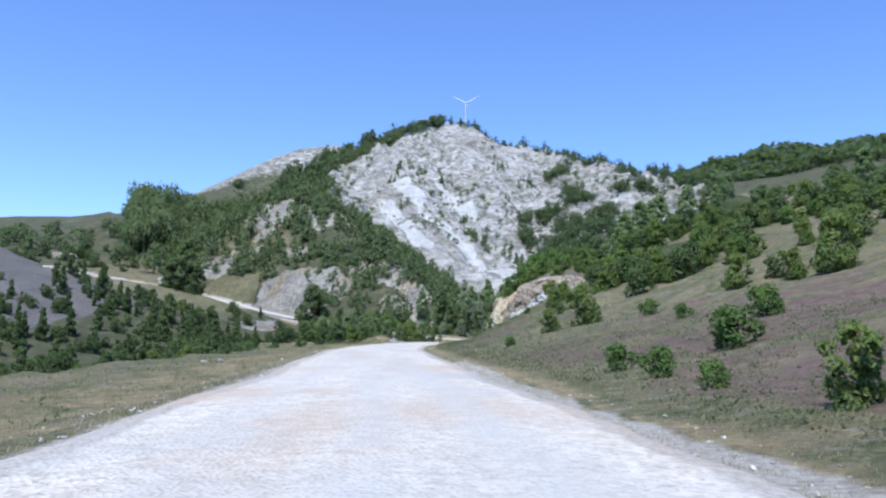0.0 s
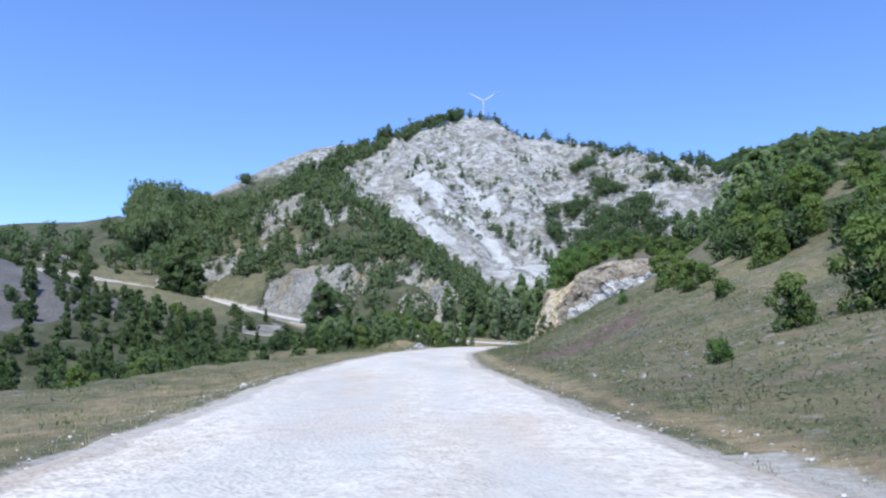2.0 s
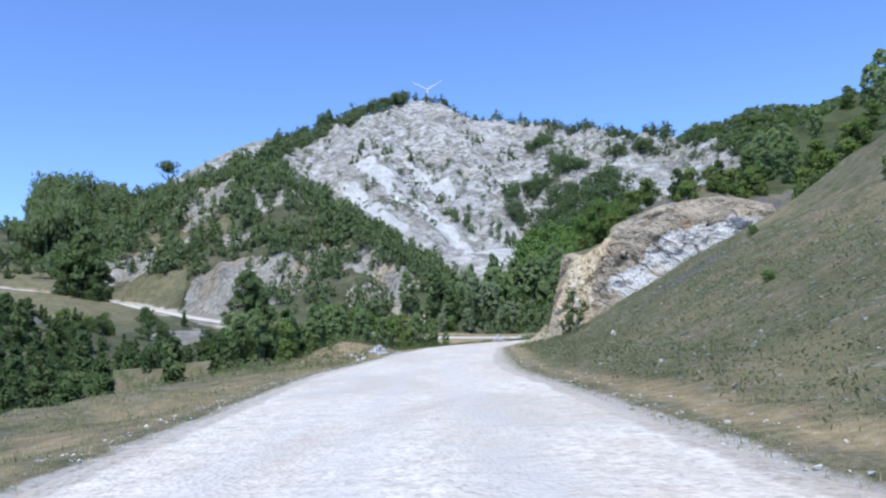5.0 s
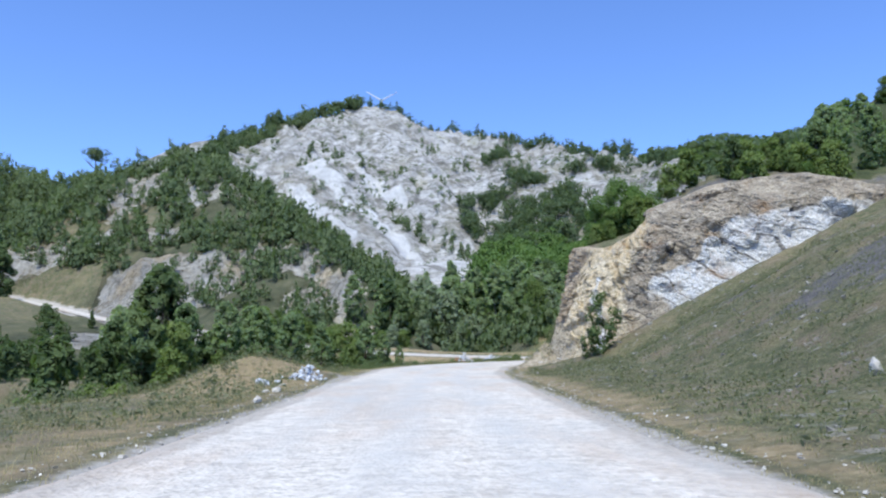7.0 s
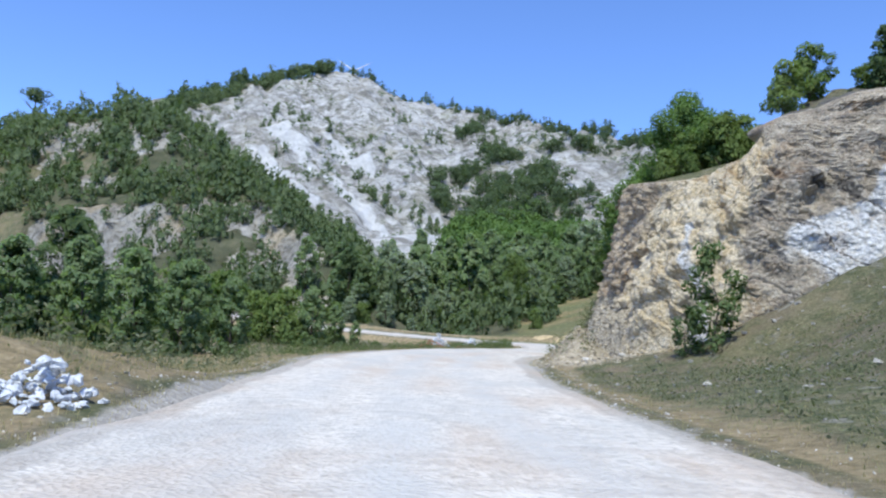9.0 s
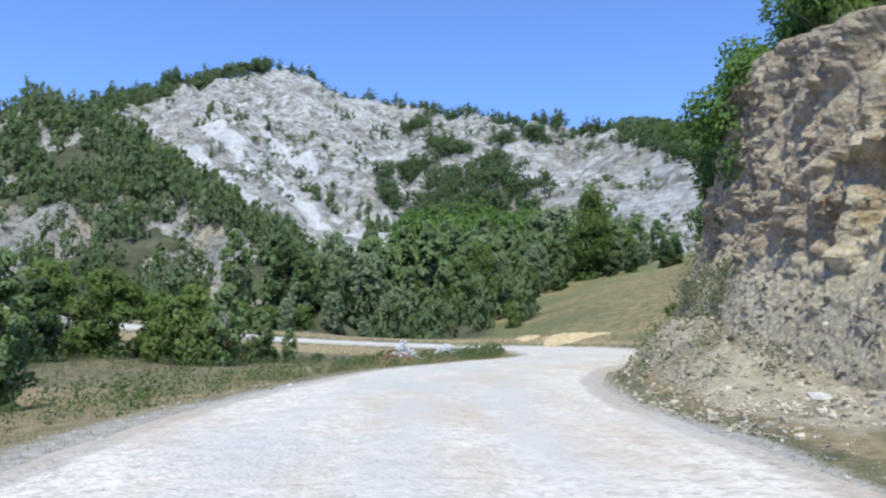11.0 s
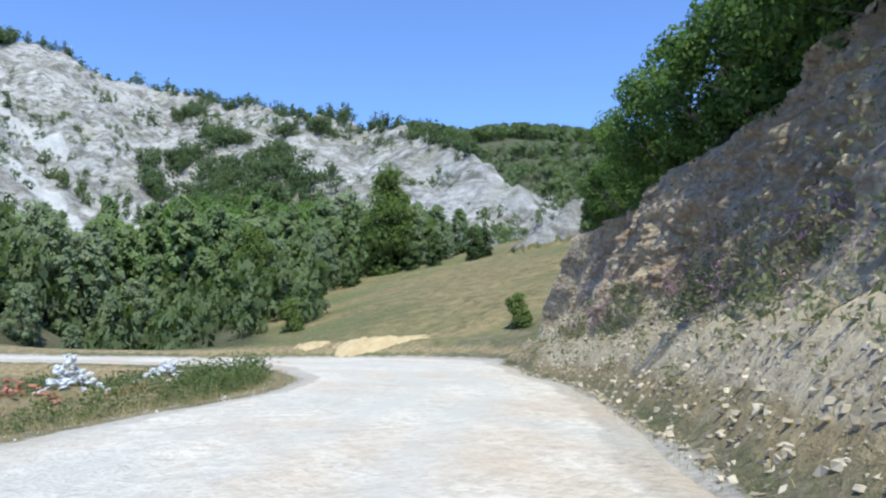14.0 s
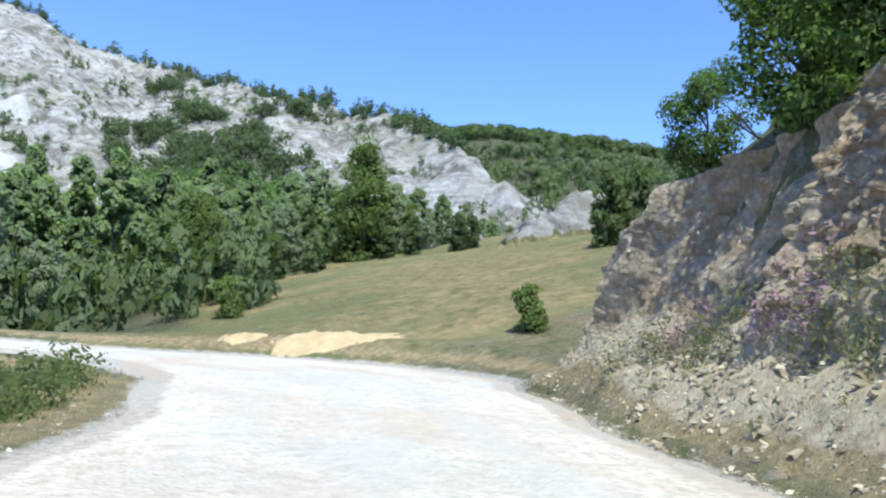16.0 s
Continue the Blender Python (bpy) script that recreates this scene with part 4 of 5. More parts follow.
far_woods("shoulder_pines", "dense dark pines on the mountain's shoulder", PINE, "pine", (x, y, h, h * r.uniform(0.55, 0.85, len(x))), 130, 213, 0.14)

x, y, r = scatter(220, (-235, -95, 380, 690), lambda x, y: (x < shoulder(y) - 4) * (x > shoulder(y) - 45) * 0.9, 224)
h = r.uniform(8, 15, len(x))
far_woods("back_slope_pines", "dense dark pines behind the mountain's shoulder", PINE, "pine", (x, y, h, h * r.uniform(0.7, 1.0, len(x))), 90, 225, 0.18)


def on_face(x, y):
    down, across = 0.54 * x - 0.84 * y, 0.84 * x + 0.54 * y
    n = fbm(across, down * 0.3, 15, 3, 221)
    right = smooth(20, 90, x + 0.1 * (y - 400))
    return np.where((y > 235) & (y < 705) & (x > shoulder(y) + 5), 0.05 + 0.75 * smooth(0.05, 0.55, n) + 0.35 * right * smooth(-0.2, 0.4, n), 0) * (x < 135)


x, y, r = scatter(1500, (-140, 140, 235, 705), on_face, 204)
h = 1.2 + 4.4 * r.random(len(x)) ** 2.2
far_woods("face_shrubs", "dark shrubs and young pines scattered over white rock", PINE, "round", (x, y, h, h * r.uniform(0.7, 1.2, len(x))), 60, 214, 0.19)


def clump(spots, seed):
    """Trees gathered in some ellipses of the plan: x, y, half width, half depth, number."""
    r = np.random.default_rng(seed)
    x = np.concatenate([cx + wx * np.clip(r.normal(0, 0.5, n), -1, 1) for cx, cy, wx, wy, n in spots])
    y = np.concatenate([cy + wy * np.clip(r.normal(0, 0.5, n), -1, 1) for cx, cy, wx, wy, n in spots])
    return x, y, r


# rows of young pines down the face, and the darker trees below its crest
x, y, r = clump([(-30, 462, 3, 9, 5), (-24, 448, 3, 8, 6), (-17, 430, 4, 8, 7), (-9, 418, 4, 6, 5), (1, 416, 4, 6, 6), (10, 394, 4, 7, 6), (18, 372, 4, 8, 7), (-53, 533, 4, 8, 4), (-80, 566, 9, 12, 9), (-91, 550, 5, 12, 8), (-93, 522, 6, 9, 6),
                 (-74, 468, 4, 6, 3), (-10, 585, 9, 8, 7), (9, 541, 4, 6, 3), (18, 540, 4, 6, 4), (1, 490, 4, 4, 2), (-48, 446, 3, 3, 1)], 222)
h = r.uniform(3.5, 8, len(x))
far_woods("face_pines", "young dark pines in rows down the white rock", PINE, "pine", (x, y, h, h * r.uniform(0.5, 0.8, len(x))), 110, 226, 0.16)

# the wood that fills the hollow and widens down to the valley
x, y, r = clump([(41, 590, 8, 14, 16), (36, 560, 7, 14, 10), (50, 520, 9, 16, 16), (30, 468, 12, 14, 24), (52, 486, 14, 16, 30), (64, 436, 12, 16, 26), (46, 432, 16, 18, 36), (14, 456, 6, 8, 8), (70, 392, 12, 16, 22), (30, 410, 14, 18, 34), (52, 402, 14, 18, 34), (16, 430, 7, 14, 12), (34, 375, 14, 16, 30), (60, 370, 12, 14, 20), (100, 470, 12, 14, 14), (88, 500, 10, 10, 8)], 205)
h = r.uniform(6, 11.5, len(x))
far_woods("face_wood", "dark wood in a hollow of the white mountain", PINE, "round", (x, y, h, h * r.uniform(0.6, 0.95, len(x))), 170, 215, 0.13)
x, y, r = clump([(27, 358, 10, 18, 18), (40, 335, 16, 20, 36), (48, 372, 14, 14, 18), (24, 300, 12, 26, 34), (40, 290, 16, 26, 40), (56, 300, 14, 22, 26), (20, 262, 12, 18, 26), (38, 250, 14, 18, 28), (56, 262, 12, 18, 16)], 227)
h = r.uniform(6, 11.5, len(x))
far_woods("hollow_wood", "mixed green wood at the mountain's foot", OAK, "round", (x, y, h, h * r.uniform(0.55, 0.9, len(x))), 260, 228, 0.105)


# the spur: pines down its crest and flanks, gaps where the pale crag shows
def on_spur(x, y):
    n = rock_spots(x, y)
    crest = np.interp(y, [146, 158, 182, 222, 262, 300, 332, 350], [-6, -5, -16, -36, -60, -86, -115, -150])
    side = x - crest
    right = np.exp(-(np.maximum(side - 16, 0) / 26) ** 2) * (side > -10)
    left = 0.5 * (side <= -10) * (side > -95)
    i, d, bank = near_road(x, y)
    left = left * ~((i > TURN) & ((bank < 0) | (d < 9)))
    return np.clip((right + left) * (1 - 0.55 * smooth(0.3, 0.8, n)), 0, 1) * (y > 152) * (y < 350) * (x < 22)


x, y, r = scatter(1250, (-210, 30, 150, 350), on_spur, 206)
h = (3.5 + 7.5 * r.random(len(x)) ** 1.4) * (0.8 + 0.3 * smooth(180, 300, y))
far_woods("spur_pines", "mixed dark pines covering the rocky spur", PINE, "pine", (x, y, h, h * r.uniform(0.55, 0.8, len(x))), 110, 216, 0.16)

# the dense pine wood on the hill to the left
x, y, r = scatter(330, (-250, -125, 290, 398), lambda x, y: (x > -0.5365 * (y + 87) + 16) & (x < -0.385 * (y + 87) + 14) & (np.hypot(x + 154, y - 352) > 22), 207)
h = r.uniform(14, 23, len(x)) * np.where(x > -0.475 * (y + 87) + 14.6, 0.55, 1.0)
far_woods("pine_wood", "tall dense dark pine wood on the hill", PINE, "round", (x, y, h, h * r.uniform(0.40, 0.55, len(x))), 300, 217, 0.10)
x, y, r = scatter(420, (-420, -150, 120, 400), lambda x, y: (0.25 + 0.6 * (fbm(x, y, 50, 2, 223) > 0.25)) * (y > 240 - 0.9 * np.maximum(-x - 200, 0)), 208)
h = r.uniform(4, 11, len(x))
far_woods("hillside_scrub", "scattered dark trees and hedges on the far slope", PINE, "round", (x, y, h, h * r.uniform(0.7, 1.1, len(x))), 110, 218, 0.18)
# woods behind the meadow and on the far hills
x, y, r = scatter(700, (95, 420, 215, 520), lambda x, y: smooth(-10, 20, x - 138 - 0.02 * (y - 250)) * 0.8, 209)
h = r.uniform(5, 12, len(x))
far_woods("valley_wood", "dark green wood on the slope behind the meadow", PINE, "round", (x, y, h, h * r.uniform(0.75, 1.1, len(x))), 60, 219, 0.21)
x, y, r = scatter(900, (180, 900, 720, 1010), lambda x, y: 0.9 + 0 * x, 210)
h = r.uniform(8, 16, len(x))
far_woods("far_hill_wood", "dark forest covering the distant hill", PINE, "round", (x, y, h, h * r.uniform(1.0, 1.6, len(x))), 26, 220, 0.4)


# ---- trees and bushes one by one ----
poplar = tree_kind("poplar_tree", "tall green poplar with a full leafy crown", BROAD, blob_crown(31, 0.23, 1.0, 0.06, 110, 0.19, 0.4), 6000, 0.032, 31, trunk=0.018)
round_tree = tree_kind("broadleaf_tree", "round green broadleaf tree beside the creek", BROAD, blob_crown(32, 0.34, 1.0, 0.05, 150, 0.15, 0.35), 6500, 0.031, 32, trunk=0.022)
willow = tree_kind("willow_tree", "grey-green willow with a soft rounded crown", WILLOW, blob_crown(33, 0.41, 1.0, 0.04, 150, 0.14, 0.2), 6500, 0.031, 33, trunk=0.024)
dark_tree = tree_kind("dark_tree", "dense dark green tree in the gully", DARKBUSH, blob_crown(34, 0.36, 1.0, 0.03, 32, 0.28, 0.4), 3000, 0.062, 34, trunk=0.022)
bush = tree_kind("bush", "leafy green bush on the dry slope", BUSH, blob_crown(35, 0.52, 1.0, 0.08, 20, 0.32, 0.15), 3000, 0.070, 35, trunk=0.02, category="bush")
shrub = tree_kind("shrub", "low dense green shrub", OAK, blob_crown(36, 0.70, 0.9, 0.15, 18, 0.32, 0.1), 1600, 0.085, 36, trunk=0.02, category="bush")
oak = tree_kind("oak_tree", "bright green oak overhanging the rock cut", OAK, blob_crown(37, 0.50, 1.0, 0.08, 36, 0.26, 0.1), 11000, 0.026, 37, trunk=0.022)

plant(willow, [(-1, 165, 13), (-6, 168, 12), (4, 170, 9), (22, 184, 10), (30, 190, 10), (48, 202, 12), (-11, 150, 5)], 41)
plant(poplar, [(10, 184, 19), (6, 188, 20), (15, 190, 17), (21, 196, 18), (28, 202, 16), (38, 206, 14), (-14, 163, 15)], 42)
plant(round_tree, [(18, 188, 14), (23, 191, 13), (28, 194, 12), (33, 197, 12), (50, 204, 12), (55, 207, 11), (61, 211, 10), (67, 216, 8), (75, 220, 8), (20, 201, 16), (27, 205, 15), (34, 209, 13),
                   (9, 174, 6), (14, 177, 7), (19, 181, 6), (26, 186, 6), (34, 190, 6), (6, 168, 5), (-20, 168, 10), (3, 182, 15)], 43)
plant(dark_tree, [(-36, 107, 10.5), (-30, 113, 9), (-42, 105, 10.5), (-25, 109, 6.5), (-48, 112, 9), (-126, 221, 23), (-119, 218, 13), (-133, 222, 15), (-50, 143, 21), (-9, 156, 9), (-12, 160, 11), (-22, 72, 4), (-27, 66, 5),
                  (-122, 150, 6.5), (-118, 142, 6), (-126, 158, 7), (-110, 150, 6), (-132, 148, 7), (-146, 184, 5), (-104, 160, 5), (-100, 140, 6), (-140, 170, 5), (-112, 130, 6.5), (-92, 134, 7), (-128, 134, 6.5)], 44)
plant(bush, [(-19, 118, 5.6), (-14, 121, 2.6), (-11, 121.5, 2.2), (-23, 117, 7.5), (-28, 118, 8), (-33, 117, 8), (-38, 116, 8), (-43, 118, 7.5), (-26, 103, 4.5), (-32, 98, 5), (-20, 70, 2.4), (-104, 170, 6), (-96, 166, 5.5), (-88, 158, 5.5),
             (18.6, -34.8, 3.3), (16, -35, 1.9), (17.6, -7.2, 2.2), (28.1, 124.5, 2.5), (17.2, 149.4, 3.2), (20.7, 63.2, 3.6), (24.5, 65.5, 2),
             (15.5, 67, 2.8), (13.5, 69.5, 3), (17.5, 68.5, 3), (26.5, 64.5, 2)], 45)
plant(shrub, [(17.1, -70.1, 0.95), (17.8, -73.8, 0.95), (20.7, -69.7, 1.5), (24.7, -59.7, 1.6), (18.2, -78.3, 0.7), (22.2, -42.6, 1.2), (23.2, -48.6, 1), (13.1, -37.6, 0.8), (17.6, -17, 1.2), (14.4, 6, 0.9), (-10, 122, 1.3), (-14, 124, 1.5), (-6, 119, 1), (19.8, 20, 1.2), (16.8, 32, 0.7), (10.8, 12, 0.5), (19.1, -4.5, 1.5), (26, 66, 1.2)], 46)
y = np.linspace(-72, 58, 30)
r = np.random.default_rng(233)
x = np.interp(y, ROAD[:TURN, 1], ROAD[:TURN, 0]) - r.uniform(26, 48, 30)
plant(bush, [(float(a), float(b), float(c)) for a, b, c in zip(x[::2], y[::2], r.uniform(2.0, 4.0, 15))], 50)
plant(dark_tree, [(float(a), float(b), float(c)) for a, b, c in zip(x[1::2], y[1::2], r.uniform(2.4, 4.6, 15))], 51)
x, y, r = scatter(90, (27, 72, -62, 118), lambda x, y: smooth(28, 38, x + 0.03 * y - 0.06 * np.maximum(y - 60, 0)) * (1 - smooth(60, 80, x)), 231)
plant(shrub, [(float(a), float(b), float(c)) for a, b, c in zip(x[:44], y[:44], r.uniform(1.2, 2.4, 44))], 48)
plant(bush, [(float(a), float(b), float(c)) for a, b, c in zip(x[44:], y[44:], r.uniform(2.0, 4.2, len(x) - 44))], 49)
plant(oak, [(10.2, 74, 6.2), (12.4, 78.2, 7), (14.4, 82.2, 7), (16.6, 86.4, 6.6), (18.8, 90.5, 6.2), (20.4, 94.6, 5.8), (21.8, 99, 6), (23.4, 103.6, 5.4), (24.8, 108.4, 3.8), (13.6, 75.0, 6.0), (15.8, 79.2, 6.6), (17.6, 83.4, 6.6), (19.6, 87.6, 6.2), (21.4, 92.0, 5.8), (11.4, 71.4, 4.6)], 47)
plant(round_tree, [(28, 113, 4), (30, 117, 4.2), (39.8, 58, 6.5), (46, 63, 7), (52, 70, 7.5), (60, 76, 8), (40, 100, 5), (45, 106, 5), (34, 96, 5), (55, 104, 6), (66, 114, 8), (62, 110, 7), (30, 102, 4.5), (48, 98, 5)], 52)
plant(dark_tree, [(53.6, 153.7, 8.5), (56.6, 156, 8), (60.5, 158, 8.5), (52, 185, 5.5), (55, 187, 5), (48, 191, 6), (45, 193, 5)], 53)


# ---- wind turbine ----
def build_turbine():
    white = plain_material("white painted steel", (0.74, 0.75, 0.76), (0.82, 0.82, 0.82), 0.5, 0.4)
    hub = Vector((-112.0, 1500.0, 476.0))
    top = tagged(new("wind_turbine"), "white three-bladed wind turbine behind the mountain crest", "wind turbine")
    top.location = (hub.x, hub.y + 4, hub.z - 85)
    deep = float(height_at(hub.x, hub.y + 4)[0]) - (hub.z - 85)
    v, f = tube([(0, 0, deep - 1), (0, 0, 20), (0, 0, 84)], [2.8, 2.2, 1.4], 16)
    part("tower", mesh_from("tower", v, f, white, True), top)
    v, f = tube([(0, -4.5, 85), (0, -3.5, 85), (0, 1, 85.2), (0, 5, 85.2), (0, 6, 85.2)], [0.6, 1.7, 2.0, 1.9, 0.8], 10)
    part("nacelle", mesh_from("nacelle", v, f, white, True), top)
    rotor = new("rotor", mesh_from("hub", *tube([(0, -6.4, 85), (0, -5.6, 85), (0, -4.4, 85)], [0.3, 1.3, 1.5], 10), white, True))
    rotor.parent = top
    for k in range(3):
        a = radians(60 + 120 * k)
        pts = [(math.sin(a) * d, -5.2, 85 + math.cos(a) * d) for d in (0.8, 4, 10, 20, 30, 36)]
        part("blade", mesh_from("blade", *tube(pts, [0.8, 1.5, 1.25, 0.9, 0.55, 0.15], 8), white, True), rotor)


build_turbine()


def umbrella_pine(x, y, crown_top):
    z = float(height_at(x, y)[0])
    tall = crown_top - z
    top = tagged(new("umbrella_pine"), "tall dark umbrella pine with a flat crown", "tree", "trees and bushes of the valley")
    top.location = (x, y, z)
    part("trunk", mesh_from("pine_trunk", *limbs(tall, tall * 0.3, 0.42, 71, count=7, low=0.55, lift=0.25), BARK, True), top)
    blobs = [(math.cos(k * 2.4) * 4.4 * (k % 4) / 3, math.sin(k * 2.4) * 4.4 * (k % 4) / 3, tall - 2.2 - 1.6 * (k % 3), 2.7, 2.7, 1.5) for k in range(13)]
    v, f = leaves(blobs, 1500, 0.8, 72)
    part("crown", mesh_from("pine_crown", v, f, PINE, normals=LEAF_NORMALS[1500, 72]), top)


umbrella_pine(-154.3, 352, 91)

# bushes along the crest above the outcrop
plant(bush, [(10, 69.0, 1.7), (11.5, 70.4, 2.4), (13, 70.6, 2.8), (14.6, 70.0, 2.6), (16, 71.4, 2.4), (19.4, 71.0, 1.6), (25, 74, 2.6), (27.3, 76, 2.8), (29.8, 73, 3.2), (11.0, 68.4, 1.6), (20.4, 68.2, 1.8), (22.6, 69.6, 2.6), (24.6, 68.8, 2.8), (26.4, 68.0, 3.2), (28.4, 66.8, 3.4)], 61)
plant(dark_tree, [(20.4, 66.4, 3.4), (21.4, 67.4, 3.0), (29.3, 71, 4.6), (26.4, 72, 3.6)], 62)

# trees and scrub on the valley floor across the gully
slim = tree_kind("slim_tree", "slender dark green tree on the valley floor", DARKBUSH, blob_crown(38, 0.24, 1.0, 0.03, 22, 0.42, 0.5), 1300, 0.085, 38, trunk=0.02)
thorn = tree_kind("scrub_bush", "dark green scrub bush on the valley floor", DARKBUSH, blob_crown(39, 0.55, 0.95, 0.05, 16, 0.36, 0.1), 1100, 0.10, 39, trunk=0.02, category="bush")
x, y, r = scatter(120, (-135, -40, 78, 158), lambda x, y: 0.35 + 0.65 * (fbm(x, y, 22, 2, 63) > 0.0), 64)
plant(slim, [(float(a), float(b), float(c)) for a, b, c in zip(x[:64], y[:64], r.uniform(3, 5.8, 64))], 65)
plant(thorn, [(float(a), float(b), float(c)) for a, b, c in zip(x[64:], y[64:], r.uniform(2.2, 4.2, len(x) - 64))], 66)
# scrub on the bank between the left stretch of road and the pine wood
x, y, r = scatter(50, (-215, -95, 205, 300), lambda x, y: smooth(8, 14, near_road(x, y)[1] * near_road(x, y)[2]) * 0.6, 67)
plant(thorn, [(float(a), float(b), float(c)) for a, b, c in zip(x, y, r.uniform(3, 7, len(x)))], 68)
# the thicket on the hillside to the right
r = np.random.default_rng(69)
for cx, cy, n, wide, lo, hi in ((25.8, -19.5, 4, 1.4, 2.2, 3.2), (29.8, -21.5, 4, 1.6, 2.4, 3.8), (34.3, -14, 5, 2.0, 2.4, 3.4), (37.8, -30, 4, 2.0, 2.2, 3.0), (41.8, -28, 4, 2.2, 2.2, 3.0), (31.4, -39, 3, 1.6, 2.0, 2.8), (22.9, -3.2, 4, 1.2, 2.4, 3.4), (26.4, -5, 4, 1.5, 2.6, 3.6), (26.4, -12.6, 3, 1.0, 2.4, 3.4), (24.8, 8, 4, 1.8, 2.8, 4.0), (28.8, 18, 5, 2.2, 3.4, 4.8), (42.8, 2, 4, 3.0, 2.6, 4.0)):
    spots = [(cx + wide * r.normal(), cy + 1.4 * wide * r.normal(), r.uniform(lo, hi)) for k in range(n)]
    plant(bush, spots[::2], 70)
    plant(thorn, spots[1::2], 71)
plant(bush, [(19.3, -83.0, 1.4), (17.4, 3, 3.3), (19, 4.6, 2.6)], 73)
plant(round_tree, [(28.8, 24, 8), (55.8, 6, 7), (31.8, 30, 8.5), (34.3, 36, 8.5), (36.8, 42, 9), (39.8, 33, 8), (30.8, 40, 7)], 74)
open_bush = tree_kind("open_bush", "open green bush at the foot of the outcrop", DARKBUSH, blob_crown(58, 0.42, 1.0, 0.03, 30, 0.22, 0.1), 2600, 0.045, 58, trunk=0.014, category="bush")
r = np.random.default_rng(59)
n = 84
x = r.uniform(-6, 58, n)
y = 176 + 0.42 * x + 62 * r.random(n) ** 1.3 + r.normal(0, 2.0, n)
h = (5.5 + 13 * r.random(n) ** 1.3) * (0.75 + 0.5 * smooth(0, 30, y - 176 - 0.42 * x))
spots = [(float(a), float(b), float(c)) for a, b, c in zip(x, y, h)]
plant(poplar, spots[:26], 54)
plant(round_tree, spots[26:52], 55)
plant(willow, spots[52:64], 56)
plant(dark_tree, [(a, b, 0.8 * c) for a, b, c in spots[64:74]], 57)
full = tree_kind("full_tree", "full bright green tree at the meadow's edge", BUSH, blob_crown(40, 0.36, 1.0, 0.05, 44, 0.30, 0.42), 9000, 0.030, 40, trunk=0.022)
plant(open_bush, [(8, 57, 4), (7, 57.3, 2)], 75)
plant(full, [(43, 199, 18.5)] + [(a, b, 0.9 * c) for a, b, c in spots[74:]], 76)
# trees on the gully's edge beside the verge
plant(slim, [(-20.2, 42, 5.5), (-22.2, 46, 6.5), (-24.2, 52, 7), (-26.2, 46, 8), (-29.2, 40, 7), (-25.2, 58, 5), (-26, 62, 5.5)], 77)
plant(bush, [(-18.7, 46, 2.4), (-19.2, 38, 2.2), (-19.2, 55, 3), (-21, 62, 4), (-21.2, 49, 3.4)], 78)
plant(round_tree, [(-12.2, 71, 4.6), (-14.5, 70, 5.4), (-17, 70.5, 6.2), (-20, 71, 6.8), (-23, 70, 6.6), (-26, 68, 6.4), (-15.2, 74.5, 5.8), (-19, 75.5, 6.6), (-29, 72, 6.5), (-12, 108, 6.4), (-10, 112, 4.6), (-8, 114, 3)], 78)
plant(slim, [(-22.7, 60, 8.5)], 78)
plant(round_tree, [(30.5, 73.5, 5.5), (33, 77, 6.5), (36, 81, 6.5), (39, 86, 6), (34.5, 72, 6)], 79)
# bushes inside the bend, on the valley floor, and high on the hillside to the right
plant(bush, [(-14.5, 109, 6), (-17, 112, 5), (-9.6, 113.2, 1.9), (-11.2, 113.6, 1.7)], 80)
plant(willow, [(-4, 163, 12), (2, 161, 8)], 81)
x, y, r = scatter(90, (-128, -34, 20, 112), lambda x, y: 0.5 + 0 * x, 82)
plant(thorn, [(float(a), float(b), float(c)) for a, b, c in zip(x, y, r.uniform(2.5, 5.5, len(x)))], 83)
x, y, r = scatter(34, (40, 70, -24, 34), lambda x, y: 0.5 + 0 * x, 84)
plant(thorn, [(float(a), float(b), float(c)) for a, b, c in zip(x, y, r.uniform(2.5, 5.0, len(x)))], 85)
plant(bush, [(-9, 151, 3.4), (-13, 151, 4), (-17, 152, 4.4), (-22, 156, 5), (-27, 160, 5), (-32, 166, 5)], 86)
plant(willow, [(-5.5, 153, 5.5), (-10, 155, 6.5), (-1.5, 152, 4)], 87)
plant(slim, [(-62, 100, 9), (-68, 110, 10), (-58, 90, 8), (-75, 115, 10), (-80, 105, 10), (-70, 95, 9), (-55, 76, 8), (-62, 82, 8), (-48, 86, 7), (-52, 98, 8), (-46, 72, 6.5), (-85, 120, 10)], 88)
plant(thorn, [(-45, 95, 4), (-50, 106, 5), (-40, 84, 4), (-57, 112, 5), (-66, 120, 5), (-38, 74, 3.5)], 89)
x, y, r = scatter(46, (-115, -50, 112, 196), lambda x, y: 0.6 * smooth(9, 14, near_road(x, y)[1]), 90)
plant(thorn, [(float(a), float(b), float(c)) for a, b, c in zip(x[:26], y[:26], r.uniform(2.6, 4.6, 26))], 91)
plant(slim, [(float(a), float(b), float(c)) for a, b, c in zip(x[26:], y[26:], r.uniform(3, 4.6, len(x) - 26))], 92)
plant(bush, [(-27, 92, 4.6), (-31, 88, 5), (-24, 86, 3.6), (-36, 94, 5.5), (-22, 78, 3), (-29, 79, 4.2)], 93)
x, y, r = scatter(64, (-126, -44, 36, 128), lambda x, y: 0.5 + 0 * x, 94)
plant(slim, [(float(a), float(b), float(c)) for a, b, c in zip(x, y, r.uniform(4.5, 8.5, len(x)))], 95)


